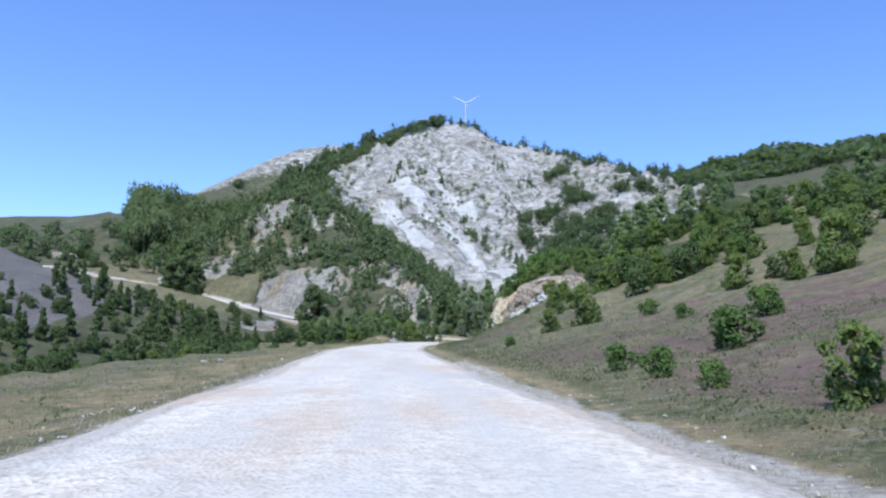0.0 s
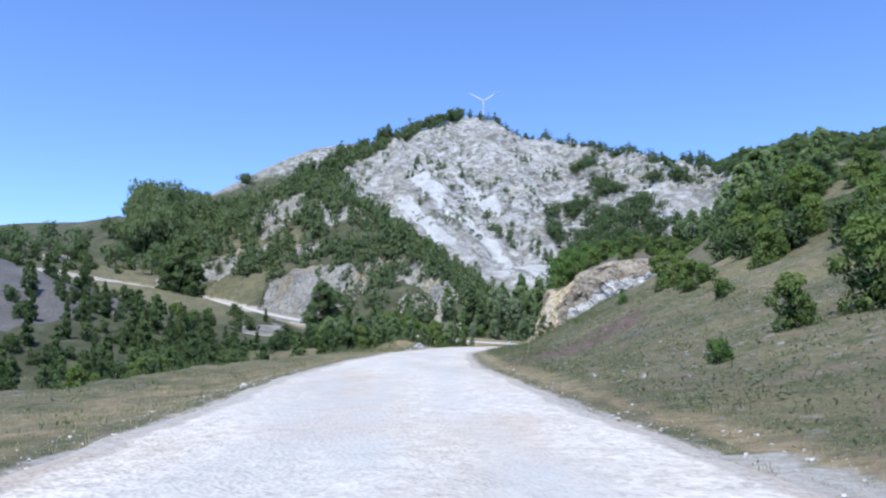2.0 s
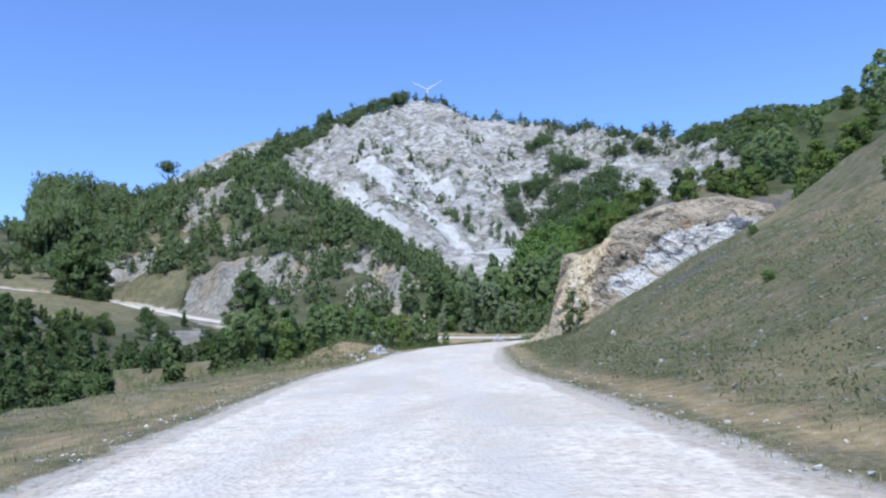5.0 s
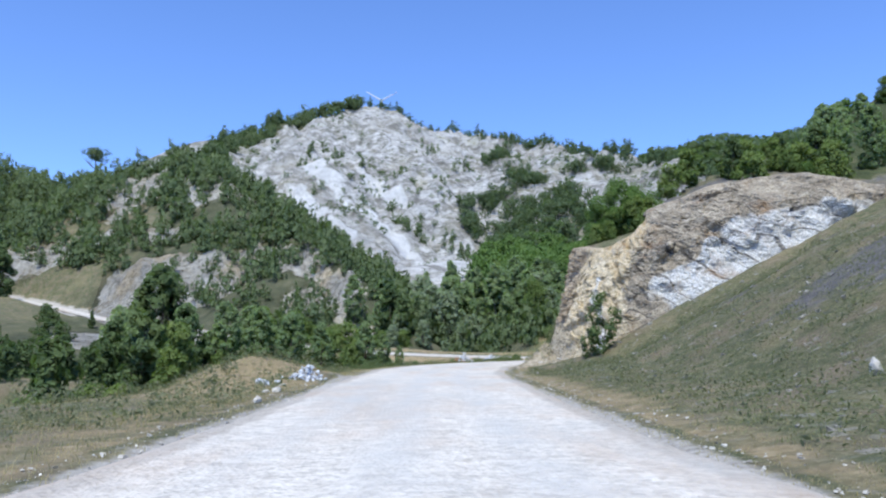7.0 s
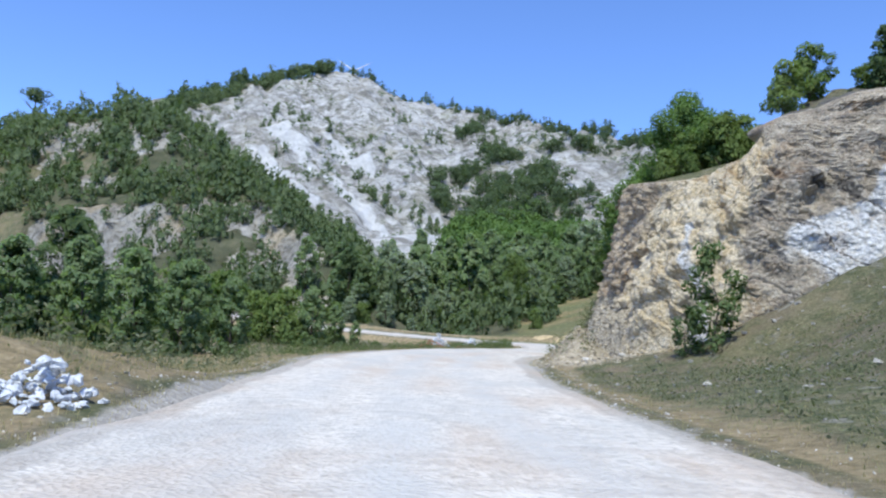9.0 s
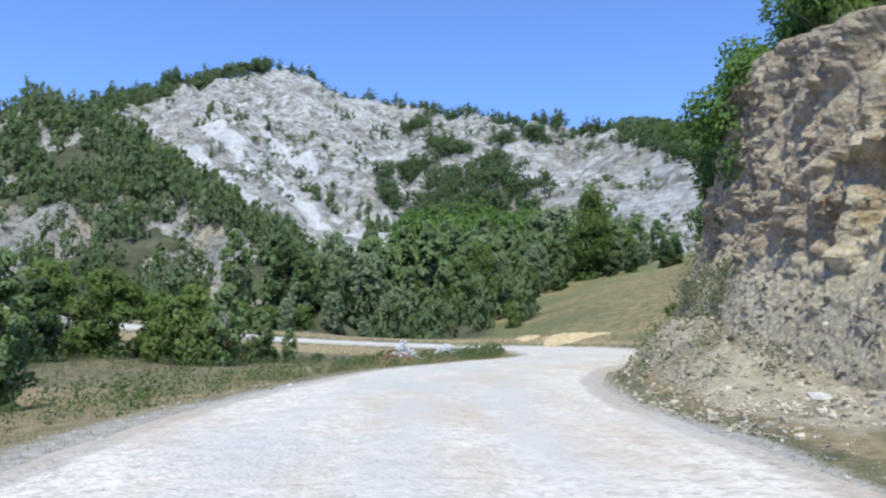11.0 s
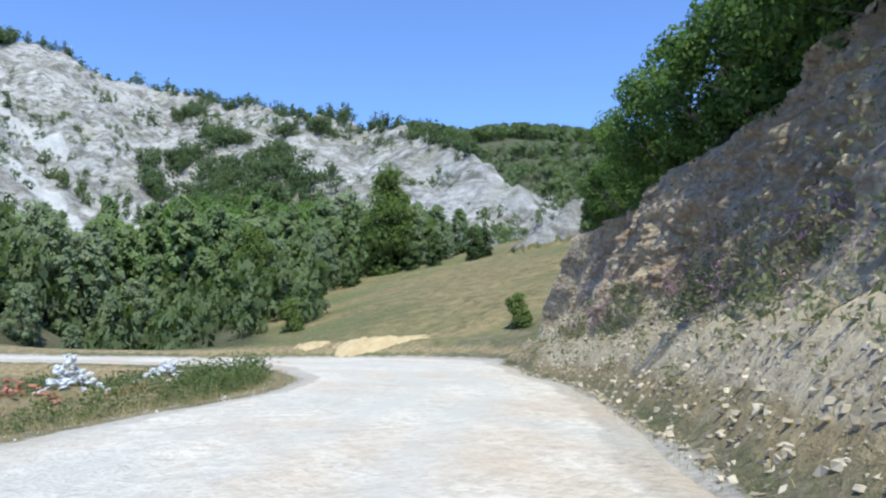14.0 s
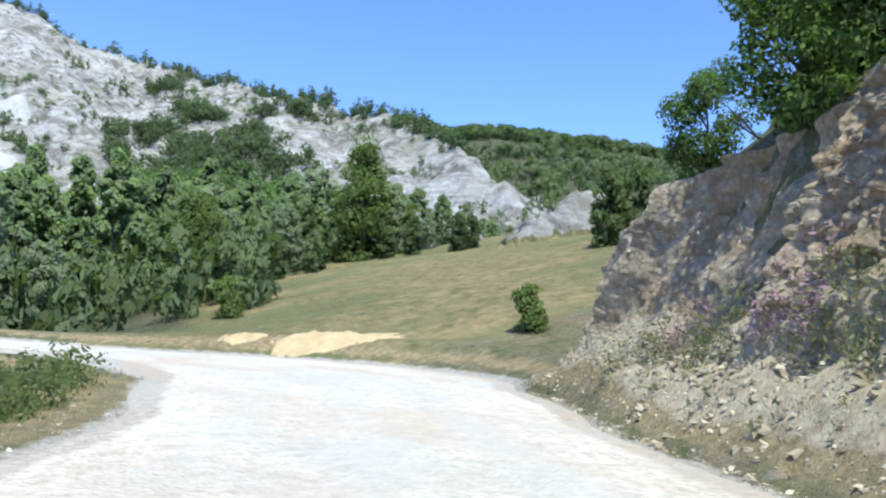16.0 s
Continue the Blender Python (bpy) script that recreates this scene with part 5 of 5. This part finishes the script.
# ---- stones, rubbish and weeds ----
STONE = plain_material("pale limestone", (0.42, 0.39, 0.34), (0.74, 0.71, 0.66), 3.0)
TALUS = leaf_material("loose stones", (0.20, 0.165, 0.115), (0.62, 0.545, 0.42), 0.0)
PALE = leaf_material("pale gravel stones", (0.36, 0.33, 0.285), (0.72, 0.69, 0.63), 0.0)
GREYSTONE = leaf_material("grey stones", (0.12, 0.115, 0.105), (0.38, 0.36, 0.32), 0.0)
BAG = plain_material("white plastic bag", (0.40, 0.44, 0.50), (0.82, 0.83, 0.85), 7.0, 0.45)
BRICKRED = plain_material("broken red brick", (0.36, 0.15, 0.10), (0.52, 0.27, 0.19), 6.0)
SAND = plain_material("yellow sand", (0.42, 0.32, 0.18), (0.60, 0.48, 0.29), 1.2)
CONCRETE = plain_material("weathered concrete", (0.40, 0.39, 0.36), (0.62, 0.61, 0.57), 1.5)
DEADWOOD = plain_material("bleached dead wood", (0.42, 0.39, 0.35), (0.66, 0.63, 0.58), 3.0)
DRY = leaf_material("dry grass", (0.34, 0.28, 0.17), (0.58, 0.49, 0.31), 0.5)
GREEN = leaf_material("grey-green weeds", (0.17, 0.185, 0.10), (0.35, 0.35, 0.21), 0.5)
WEED = leaf_material("leafy weeds", (0.145, 0.158, 0.092), (0.285, 0.292, 0.185), 0.45)
LUSH = leaf_material("green leafy weeds", (0.105, 0.145, 0.062), (0.235, 0.285, 0.135), 0.5)
PINK = leaf_material("pink flowers", (0.40, 0.24, 0.35), (0.62, 0.42, 0.55), 0.5)


def rock_mesh(name, seed, mat, squash=0.7):
    """An angular stone about one metre across."""
    r = np.random.default_rng(seed)
    bm = bmesh.new()
    bmesh.ops.create_icosphere(bm, subdivisions=1, radius=0.5)
    for v in bm.verts:
        v.co = Vector((v.co.x * 1.15, v.co.y * (0.75 + 0.2 * r.random()), v.co.z * squash)) * (0.72 + 0.5 * r.random())
    me = bpy.data.meshes.new(name)
    bm.to_mesh(me)
    bm.free()
    me.materials.append(mat)
    return me


ROCKS = [rock_mesh("stone", k, STONE, 0.55 + 0.1 * (k % 3)) for k in range(6)]


def boulder(x, y, size, label, tall=1.0):
    z = float(height_at(x, y)[0])
    ob = tagged(new("boulder", ROCKS[int(abs(x * 7 + y)) % 6]), label, "stone", "pale boulders by the road")
    ob.matrix_basis = pose(x, y, z + 0.22 * size * tall, 8, -6, 37 * x) @ Matrix.Diagonal((size, size * 0.8, size * tall, 1))
    return ob


boulder(6.3, 21.9, 0.42, "upright pale boulder standing on the grassy slope", 1.8)
for bx, by, bs in ((-7.6, 27.6, 0.35), (-2.4, -53.8, 0.5), (-3.1, -54.3, 0.4), (1.8, -56, 0.22), (-8.4, 34.4, 0.42), (-8.9, 34.7, 0.3), (-4.1, 72.8, 0.3), (-4.9, 72.2, 0.2), (5.6, 60.5, 0.35), (4.6, 62.4, 0.35),
                   (4.4, 48.5, 0.25), (-0.4, -41.2, 0.25)):
    boulder(bx, by, bs, "small pale boulder lying on the dry verge")


def stones(name, label, mat, spots, sizes, seed, level=None):
    """Loose stones, as one mesh of small angular blocks."""
    r = np.random.default_rng(seed)
    x, y = spots
    z = height_at(x, y) if level is None else level
    base = np.array([(-1, -1, -1), (1, -1, -1), (1, 1, -1), (-1, 1, -1), (-1, -1, 1), (1, -1, 1), (1, 1, 1), (-1, 1, 1)], float) * 0.5
    faces = np.array([(0, 3, 2, 1), (4, 5, 6, 7), (0, 1, 5, 4), (1, 2, 6, 5), (2, 3, 7, 6), (3, 0, 4, 7)])
    n = len(x)
    v = base[None] * (0.40 + 0.85 * r.random((n, 8, 1))) * np.stack([1.2 + 0 * x, 0.6 + 0.5 * r.random(n), 0.35 + 0.45 * r.random(n)], 1)[:, None] * sizes[:, None, None]
    a, b = r.random(n) * 6.28, r.normal(0, 0.35, n)
    v = np.stack([v[..., 0] * np.cos(b)[:, None] - v[..., 2] * np.sin(b)[:, None], v[..., 1], v[..., 0] * np.sin(b)[:, None] + v[..., 2] * np.cos(b)[:, None]], -1)
    v = np.stack([v[..., 0] * np.cos(a)[:, None] - v[..., 1] * np.sin(a)[:, None], v[..., 0] * np.sin(a)[:, None] + v[..., 1] * np.cos(a)[:, None], v[..., 2]], -1)
    v += np.stack([x, y, z + 0.12 * sizes], 1)[:, None]
    f = faces[None] + (np.arange(n) * 8)[:, None, None]
    return tagged(new(name, mesh_from(name, v.reshape(-1, 3), f.reshape(-1, 4), mat)), label, "stones", kind="stuff")


def beside(count, y0, y1, e0, e1, side, seed, power=1.0):
    """Spots along the road, at a distance from e0 to e1 of its edge; side 1 is the right."""
    r = np.random.default_rng(seed)
    k = np.where((ROAD[:, 1] > y0) & (ROAD[:, 1] < y1) & (np.arange(len(ROAD)) <= TURN + 12))[0]
    i = r.choice(k, count)
    off = (half_width(i) + e0 + (e1 - e0) * r.random(count) ** power) * side
    s = r.normal(0, 0.4, count)
    return ROAD[i, 0] + TANGENT[i, 1] * off + TANGENT[i, 0] * s, ROAD[i, 1] - TANGENT[i, 0] * off + TANGENT[i, 1] * s, r


x, y, r = beside(14000, 60, 114, 0.2, 4.2, 1, 301)
stones("scree", "loose broken stones below the rock cut", TALUS, (x, y), 0.025 + 0.11 * r.random(len(x)) ** 4, 311)
x, y, r = beside(7000, -96, 62, -1.3, 1.3, 1, 302)
stones("edge_gravel", "pale loose gravel along the road's edge", PALE, (x, y), 0.015 + 0.06 * r.random(len(x)) ** 5, 312)
x, y, r = beside(7000, -96, 104, -1.3, 1.2, -1, 303)
stones("verge_gravel", "pale loose gravel along the road's edge", PALE, (x, y), 0.015 + 0.06 * r.random(len(x)) ** 5, 313)
x, y, r = beside(2600, -45, 62, 2.0, 16, 1, 304)
stones("slope_stones", "grey stones scattered over the grassy slope", GREYSTONE, (x, y), 0.03 + 0.14 * r.random(len(x)) ** 4, 314)


def tufts(name, label, mat, spots, heights, blades, seed, width=0.03, lean=0.5):
    """Tufts of grass or weeds, as one mesh of thin bent blades."""
    r = np.random.default_rng(seed)
    x, y = spots
    z = height_at(x, y)
    n = len(x) * blades
    k = np.repeat(np.arange(len(x)), blades)
    a = r.random(n) * 6.28
    root = np.stack([x[k], y[k], z[k] - 0.03], 1) + np.stack([r.normal(0, 0.13, n), r.normal(0, 0.13, n), 0 * a], 1) * (0.6 + 2.0 * heights[k])[:, None]
    h = heights[k] * r.uniform(0.6, 1.15, n)
    out = np.stack([np.cos(a), np.sin(a), 0 * a], 1) * (h * lean * r.random(n))[:, None]
    w = np.stack([-np.sin(a), np.cos(a), 0 * a], 1) * (width * (0.6 + 0.8 * r.random(n)))[:, None]
    mid = root + out * 0.35 + np.stack([0 * h, 0 * h, h * 0.6], 1)
    tip = root + out + np.stack([0 * h, 0 * h, h], 1)
    v = np.stack([root - w, root + w, mid + w * 0.8, mid - w * 0.8, tip], 1).reshape(-1, 3)
    b = (np.arange(n) * 5)[:, None]
    f = np.concatenate([b + [0, 1, 2], b + [0, 2, 3], b + [3, 2, 4]])
    return tagged(new(name, mesh_from(name, v, f, mat)), label, "grass", kind="stuff")


def leafy_weeds(name, label, mat, spots, heights, quads, seed, wide=0.5, leaf=0.13, level=None):
    """Low leafy plants, as one mesh of small leaves."""
    r = np.random.default_rng(seed)
    x, y = spots
    n = len(x) * quads
    k = np.repeat(np.arange(len(x)), quads)
    h = heights[k]
    c = np.stack([x[k], y[k], (height_at(x, y) if level is None else level)[k]], 1) + np.stack([r.normal(0, wide * 0.5, n) * h, r.normal(0, wide * 0.5, n) * h, r.random(n) ** 1.2 * h], 1)
    d = r.normal(size=(n, 3)) + [0, 0, 0.6]
    d /= np.linalg.norm(d, axis=1)[:, None]
    a = np.cross(d, r.normal(size=(n, 3)))
    a /= np.linalg.norm(a, axis=1)[:, None]
    b = np.cross(d, a)
    s = (np.minimum(leaf * h, 0.10) * r.uniform(0.6, 1.3, n))[:, None]
    v = np.stack([c - a * s, c - b * s * 0.4, c + a * s, c + b * s * 0.4], 1).reshape(-1, 3)
    return tagged(new(name, mesh_from(name, v, np.arange(n * 4).reshape(-1, 4), mat)), label, "weeds", kind="stuff")


x, y, r = beside(9000, -97, 112, 0.15, 3.4, 1, 321, 1.5)
tufts("dry_grass", "dry straw-coloured grass along the road", DRY, (x, y), r.uniform(0.03, 0.11, len(x)), 5, 331, 0.005, 1.2)
x, y, r = beside(11000, -97, 118, 0.15, 7.0, -1, 322, 1.3)
tufts("verge_grass", "dry and faded grass on the verge", DRY, (x, y), 0.04 + 0.16 * r.random(len(x)) ** 2, 5, 332, 0.005, 1.1)
x, y, r = beside(12000, -97, 57, 1.2, 22, 1, 323, 1.3)
tufts("slope_weeds", "grey-green weeds on the dry slope", GREEN, (x, y), r.uniform(0.03, 0.12, len(x)), 4, 333, 0.006, 1.3)
x, y, r = beside(8000, -97, 112, 1.2, 12, -1, 324, 1.2)
tufts("verge_weeds", "grey-green weeds on the verge", GREEN, (x, y), 0.04 + 0.14 * r.random(len(x)) ** 2, 4, 334, 0.006, 1.2)
r = np.random.default_rng(329)
x, y = r.uniform(-18, -7, 6000), r.uniform(22, 60, 6000)
keep = near_road(x, y)[1] > 5.2
x, y = x[keep], y[keep]
tufts("mound_grass", "straw-coloured grass on the dumped mound", DRY, (x[::2], y[::2]), 0.06 + 0.25 * r.random(len(x[::2])) ** 2, 10, 339, 0.004, 1.0)
x, y = x[1::6], y[1::6]
leafy_weeds("mound_weeds", "faded green weeds on the dumped mound", WEED, (x, y), 0.12 + 0.7 * r.random(len(x)) ** 3, 30, 341)
x, y, r = beside(700, 80, 126, 0.9, 9.0, -1, 326)
tufts("tall_weeds", "tall dry weeds inside the bend", DRY, (x, y), 0.12 + 0.5 * r.random(len(x)) ** 2, 14, 336, 0.004, 0.8)
x, y, r = beside(2600, 86, 127, 1.3, 11.0, -1, 342, 0.8)
keep = ((x > 4.5) & (y > 99)) | (y > 109.5) & (np.hypot(x - 0.6, y - 107.5) > 1.4) & (np.hypot(x - 4, y - 111.5) > 1.4)
x, y = x[keep], y[keep]
h = (0.25 + 0.75 * r.random(len(x)) ** 1.6) * (0.5 + 0.8 * smooth(-0.3, 0.3, fbm(x, y, 5, 2, 343)))
leafy_weeds("leafy_weeds", "green leafy weeds inside the bend", LUSH, (x, y), h, 34, 344, 0.5, 0.11)
r = np.random.default_rng(352)
bx, by = r.uniform(-24, 6, 2400), r.uniform(82, 127, 2400)
i, d, side = near_road(bx, by)
keep = (d > half_width(i) + 1.0) & (side < 0) & (np.hypot(bx + 0.6, by - 100.2) > 2.2) & (np.hypot(bx - 0.6, by - 107) > 1.6)
bx, by = bx[keep], by[keep]
bh = (0.10 + 0.45 * r.random(len(bx)) ** 2) * np.where(by > 104, 1.3, 0.8)
tufts("bend_grass", "dry grass inside the bend", DRY, (bx + 0.4, by + 0.3), 0.6 * bh, 12, 353, 0.004, 1.0)
x, y, r = beside(700, 64, 110, 1.2, 6.0, -1, 358)
leafy_weeds("edge_weeds", "green and dry weeds along the verge before the bend", LUSH, (x, y), 0.15 + 0.6 * r.random(len(x)) ** 2, 40, 359, 0.5, 0.10)
x, y, r = beside(420, 66, 112, 0.9, 4.0, 1, 345)
leafy_weeds("bend_weeds", "faded green weeds inside the bend", WEED, (bx, by), bh, 26, 351, 0.7)
leafy_weeds("foot_weeds", "grey-green weeds among the stones of the scree", WEED, (x, y), 0.10 + 0.55 * r.random(len(x)) ** 3, 30, 346)
x, y, r = beside(6000, -96, 57, 1.6, 15, 1, 347, 1.2)
leafy_weeds("slope_herbs", "low green herbs on the dry slope", WEED, (x, y), 0.10 + 0.30 * r.random(len(x)) ** 2, 20, 348, 1.2, 0.17)
x, y, r = beside(2600, 0, 56, 1.8, 17, 1, 354, 0.8)
leafy_weeds("hill_herbs", "low grey-green herbs covering the slope below the outcrop", WEED, (x, y), 0.10 + 0.26 * r.random(len(x)) ** 2, 24, 355, 1.3, 0.15)
x, y, r = beside(700, -96, 60, 1.0, 9, -1, 349)
leafy_weeds("verge_herbs", "low green herbs on the verge", WEED, (x, y), 0.10 + 0.35 * r.random(len(x)) ** 3, 24, 350, 1.1, 0.15)
# weeds and pink flowers on the slope of rubble under the rock face
face = CUT_FACE["grid"]
r = np.random.default_rng(327)


def face_spots(groups):
    """Spots on the rock face: y of the centre, height on the face, spread, number."""
    us, vs = [], []
    for cy, cv, wide, n in groups:
        mid = int(np.argmin(np.abs(face[300:, 40, 1] - cy))) + 300
        us.append(np.clip(r.normal(mid, wide, n), 300, 838).astype(int))
        vs.append(np.clip(r.normal(cv, 7, n), 8, 80).astype(int))
    p = face[np.concatenate(us), np.concatenate(vs)]
    return p[:, 0], p[:, 1], p[:, 2]


x, y, z = face_spots([(77, 42, 8, 26), (81, 44, 10, 34), (85, 40, 8, 22), (89.5, 42, 9, 30), (94, 40, 9, 26), (99, 36, 8, 18), (104, 32, 8, 14)])
leafy_weeds("pink_flowers", "pink flowering weeds on the rubble below the rock face", PINK, (x, y), r.uniform(0.3, 0.8, len(x)), 70, 337, 0.6, 0.09, z)
x, y, z = face_spots([(70, 30, 12, 30), (76, 34, 12, 50), (80, 36, 12, 60), (86, 34, 12, 60), (91, 36, 12, 60), (97, 34, 12, 50), (103, 30, 12, 40), (84, 62, 16, 12), (92, 66, 16, 14), (78, 66, 10, 8)])
leafy_weeds("rubble_weeds", "grey-green bushy weeds on the rubble below the rock face", WEED, (x, y), 0.2 + 0.8 * r.random(len(x)) ** 2, 80, 340, 0.7, 0.09, z)
x, y, r = scatter(3600, (8, 62, 128, 200), lambda x, y: 0.8 + 0 * x, 328)
tufts("meadow_grass", "dry yellowish meadow grass", DRY, (x, y), r.uniform(0.10, 0.28, len(x)), 9, 338, 0.006, 1.0)


def heap(name, label, category, x, y, pieces, mesh_for, spread, size, seed, piece_name, pile=0.2):
    """A thing made of many loose pieces that lie on one another."""
    r = np.random.default_rng(seed)
    top = tagged(new(name), label, category)
    z0 = float(height_at(x, y)[0])
    top.location = (x, y, z0)
    for k in range(pieces):
        dx, dy = r.normal(0, spread, 2)
        s = size * r.uniform(0.5, 1.2)
        z = float(height_at(x + dx, y + dy)[0]) - z0 + max(0.0, pile * r.random() * (1 - math.hypot(dx, dy) / (2.0 * spread))) + 0.1 * s
        p = part(piece_name, mesh_for[k % len(mesh_for)], top)
        p.matrix_basis = pose(dx, dy, z, *r.uniform(-25, 25, 2), 360 * r.random()) @ Matrix.Diagonal((s, s * 0.8, s * r.uniform(0.6, 1.1), 1))


def bag_mesh(seed):
    """A crumpled, half-filled bag."""
    r = np.random.default_rng(seed)
    bm = bmesh.new()
    bmesh.ops.create_icosphere(bm, subdivisions=2, radius=0.5)
    for v in bm.verts:
        d = v.co.normalized()
        v.co = Vector((v.co.x * 1.5, v.co.y, v.co.z * 0.7)) * (0.55 + 0.75 * r.random() + 0.35 * noise.noise(d * 2.3 + Vector((seed, 0, 0))))
        if d.z > 0.75:
            v.co.z += 0.25 * (d.z - 0.75) * 4
    me = bpy.data.meshes.new("bag")
    bm.to_mesh(me)
    bm.free()
    me.materials.append(BAG)
    return me


def brick_mesh():
    bm = bmesh.new()
    bmesh.ops.create_cube(bm, size=1)
    for v in bm.verts:
        v.co = Vector((v.co.x * 1.0, v.co.y * 0.55, v.co.z * 0.4))
    bmesh.ops.bevel(bm, geom=bm.edges, offset=0.03, segments=1, affect="EDGES")
    me = bpy.data.meshes.new("brick")
    bm.to_mesh(me)
    bm.free()
    me.materials.append(BRICKRED)
    return me


bags = [bag_mesh(k) for k in range(5)]
heap("rubbish_heap", "heap of dumped white plastic bags on the grassy mound", "rubbish", -8.2, 39.6, 90, bags, 0.36, 0.15, 401, "bag", 0.7)
heap("rubbish_heap", "few dumped white bags among dry weeds", "rubbish", -9.5, 37.9, 9, bags, 0.25, 0.22, 402, "bag", 0.15)
heap("rubbish_heap", "long heap of dumped white plastic bags inside the bend", "rubbish", 0.6, 107.5, 80, bags, 0.55, 0.24, 403, "bag", 1.3)
heap("rubbish_heap", "dumped white plastic bags inside the bend", "rubbish", 4.0, 111.5, 50, bags, 0.5, 0.24, 404, "bag", 1.0)
heap("brick_rubble", "heap of broken red bricks dumped on the grass", "rubble", -0.6, 100.2, 60, [brick_mesh()], 0.8, 0.24, 405, "brick", 0.55)
heap("brick_rubble", "small heap of broken red bricks", "rubble", 2.6, 100.8, 24, [brick_mesh()], 0.5, 0.22, 406, "brick", 0.25)


def sand_heap(x, y, length, wide, tall, seed, turn):
    us, vs = np.linspace(-1, 1, 41), np.linspace(-1, 1, 21)
    U, V = np.meshgrid(us, vs, indexing="ij")
    c, s = math.cos(radians(turn)), math.sin(radians(turn))
    X, Y = x + U * length * c - V * wide * s, y + U * length * s + V * wide * c
    Z = height_at(X.ravel(), Y.ravel()).reshape(X.shape) - 0.12
    Z = Z + tall * np.clip(1 - U**2, 0, 1) ** 0.7 * np.clip(1 - V**2, 0, 1) * np.clip(0.8 + 0.55 * fbm(X, Y, 1.3, 4, seed), 0.05, 2)
    ob = new("sand_heap", mesh_from("sand_heap", np.stack([X.ravel(), Y.ravel(), Z.ravel()], 1), grid_faces(41, 21), SAND, True))
    return tagged(ob, "low heap of yellow sand at the meadow's edge", "sand heap")


sand_heap(20.6, 131.4, 4.2, 1.5, 0.52, 501, -24)
sand_heap(15.5, 135.0, 2.0, 0.9, 0.3, 502, -20)


def concrete_slab(x, y, turn):
    bm = bmesh.new()
    bmesh.ops.create_cube(bm, size=1)
    for v in bm.verts:
        v.co = Vector((v.co.x * 5.0, v.co.y * 1.6, v.co.z * 1.0))
    bmesh.ops.bevel(bm, geom=bm.edges, offset=0.06, segments=2, affect="EDGES")
    me = bpy.data.meshes.new("concrete_slab")
    bm.to_mesh(me)
    bm.free()
    me.materials.append(CONCRETE)
    ob = tagged(new("concrete_slab", me), "weathered pale concrete block beside the creek", "concrete block")
    ob.matrix_basis = pose(x, y, float(height_at(x, y)[0]) + 0.3, 2, -3, turn)


concrete_slab(5.5, 150, 12)


def dead_trunk(x, y, tall, lean):
    z = float(height_at(x, y)[0])
    pts = [(0, 0, -0.3), (0.05, 0, tall * 0.3), (-0.06, 0.05, tall * 0.65), (lean, 0.02, tall)]
    top = tagged(new("dead_trunk", mesh_from("dead_trunk", *tube(pts, [0.10, 0.085, 0.06, 0.03], 7), DEADWOOD, True)), "bleached dead tree trunk at the cut's edge", "dead tree")
    top.location = (x, y, z)
    part("branch", mesh_from("branch", *tube([(-0.03, 0.03, tall * 0.5), (0.25, 0.1, tall * 0.75), (0.4, 0.1, tall * 0.95)], [0.035, 0.025, 0.01], 5), DEADWOOD, True), top)


dead_trunk(13.4, 84.5, 1.7, -0.25)


# larger stones of the scree, one by one
x, y, r = beside(280, 60, 112, 0.5, 3.6, 1, 601)
z = height_at(x, y)
ROCKS_TAN = [rock_mesh("scree_stone", 20 + k, TALUS, 0.5 + 0.1 * (k % 3)) for k in range(6)]
for k in range(len(x)):
    ob = part("stone", ROCKS_TAN[k % 6], ground)
    size = 0.05 + 0.16 * r.random() ** 4
    ob.matrix_basis = pose(x[k], y[k], z[k] + 0.15 * size, 40 * r.random() - 20, 40 * r.random() - 20, 360 * r.random()) @ Matrix.Diagonal((size, size, size, 1))



# stones that stick out of the rock face and its foot
grid, crumble = CUT_FACE["grid"], CUT_FACE["crumble"]
r = np.random.default_rng(611)
ks, kv = r.integers(250, 760, 240), (10 + 95 * r.random(240) ** 1.5).astype(int)
for k in range(240):
    ob = part("stone", ROCKS_TAN[k % 6], rock_face)
    size = 0.08 + 0.20 * r.random() ** 3
    ob.matrix_basis = pose(*grid[ks[k], kv[k]], 360 * r.random(), 40 * r.random() - 20, 360 * r.random()) @ Matrix.Diagonal((size, size, size, 1))
n = 12000
ks, kv = r.integers(235, 790, n), (5 + 112 * r.random(n) ** 1.7).astype(int)
keep = r.random(n) < 0.06 + 0.94 * crumble[ks, kv]
stones("face_stones", "pale angular stones set in the crumbling rock face", TALUS, (grid[ks[keep], kv[keep], 0], grid[ks[keep], kv[keep], 1]), 0.03 + 0.11 * r.random(int(keep.sum())) ** 3, 612, grid[ks[keep], kv[keep], 2])
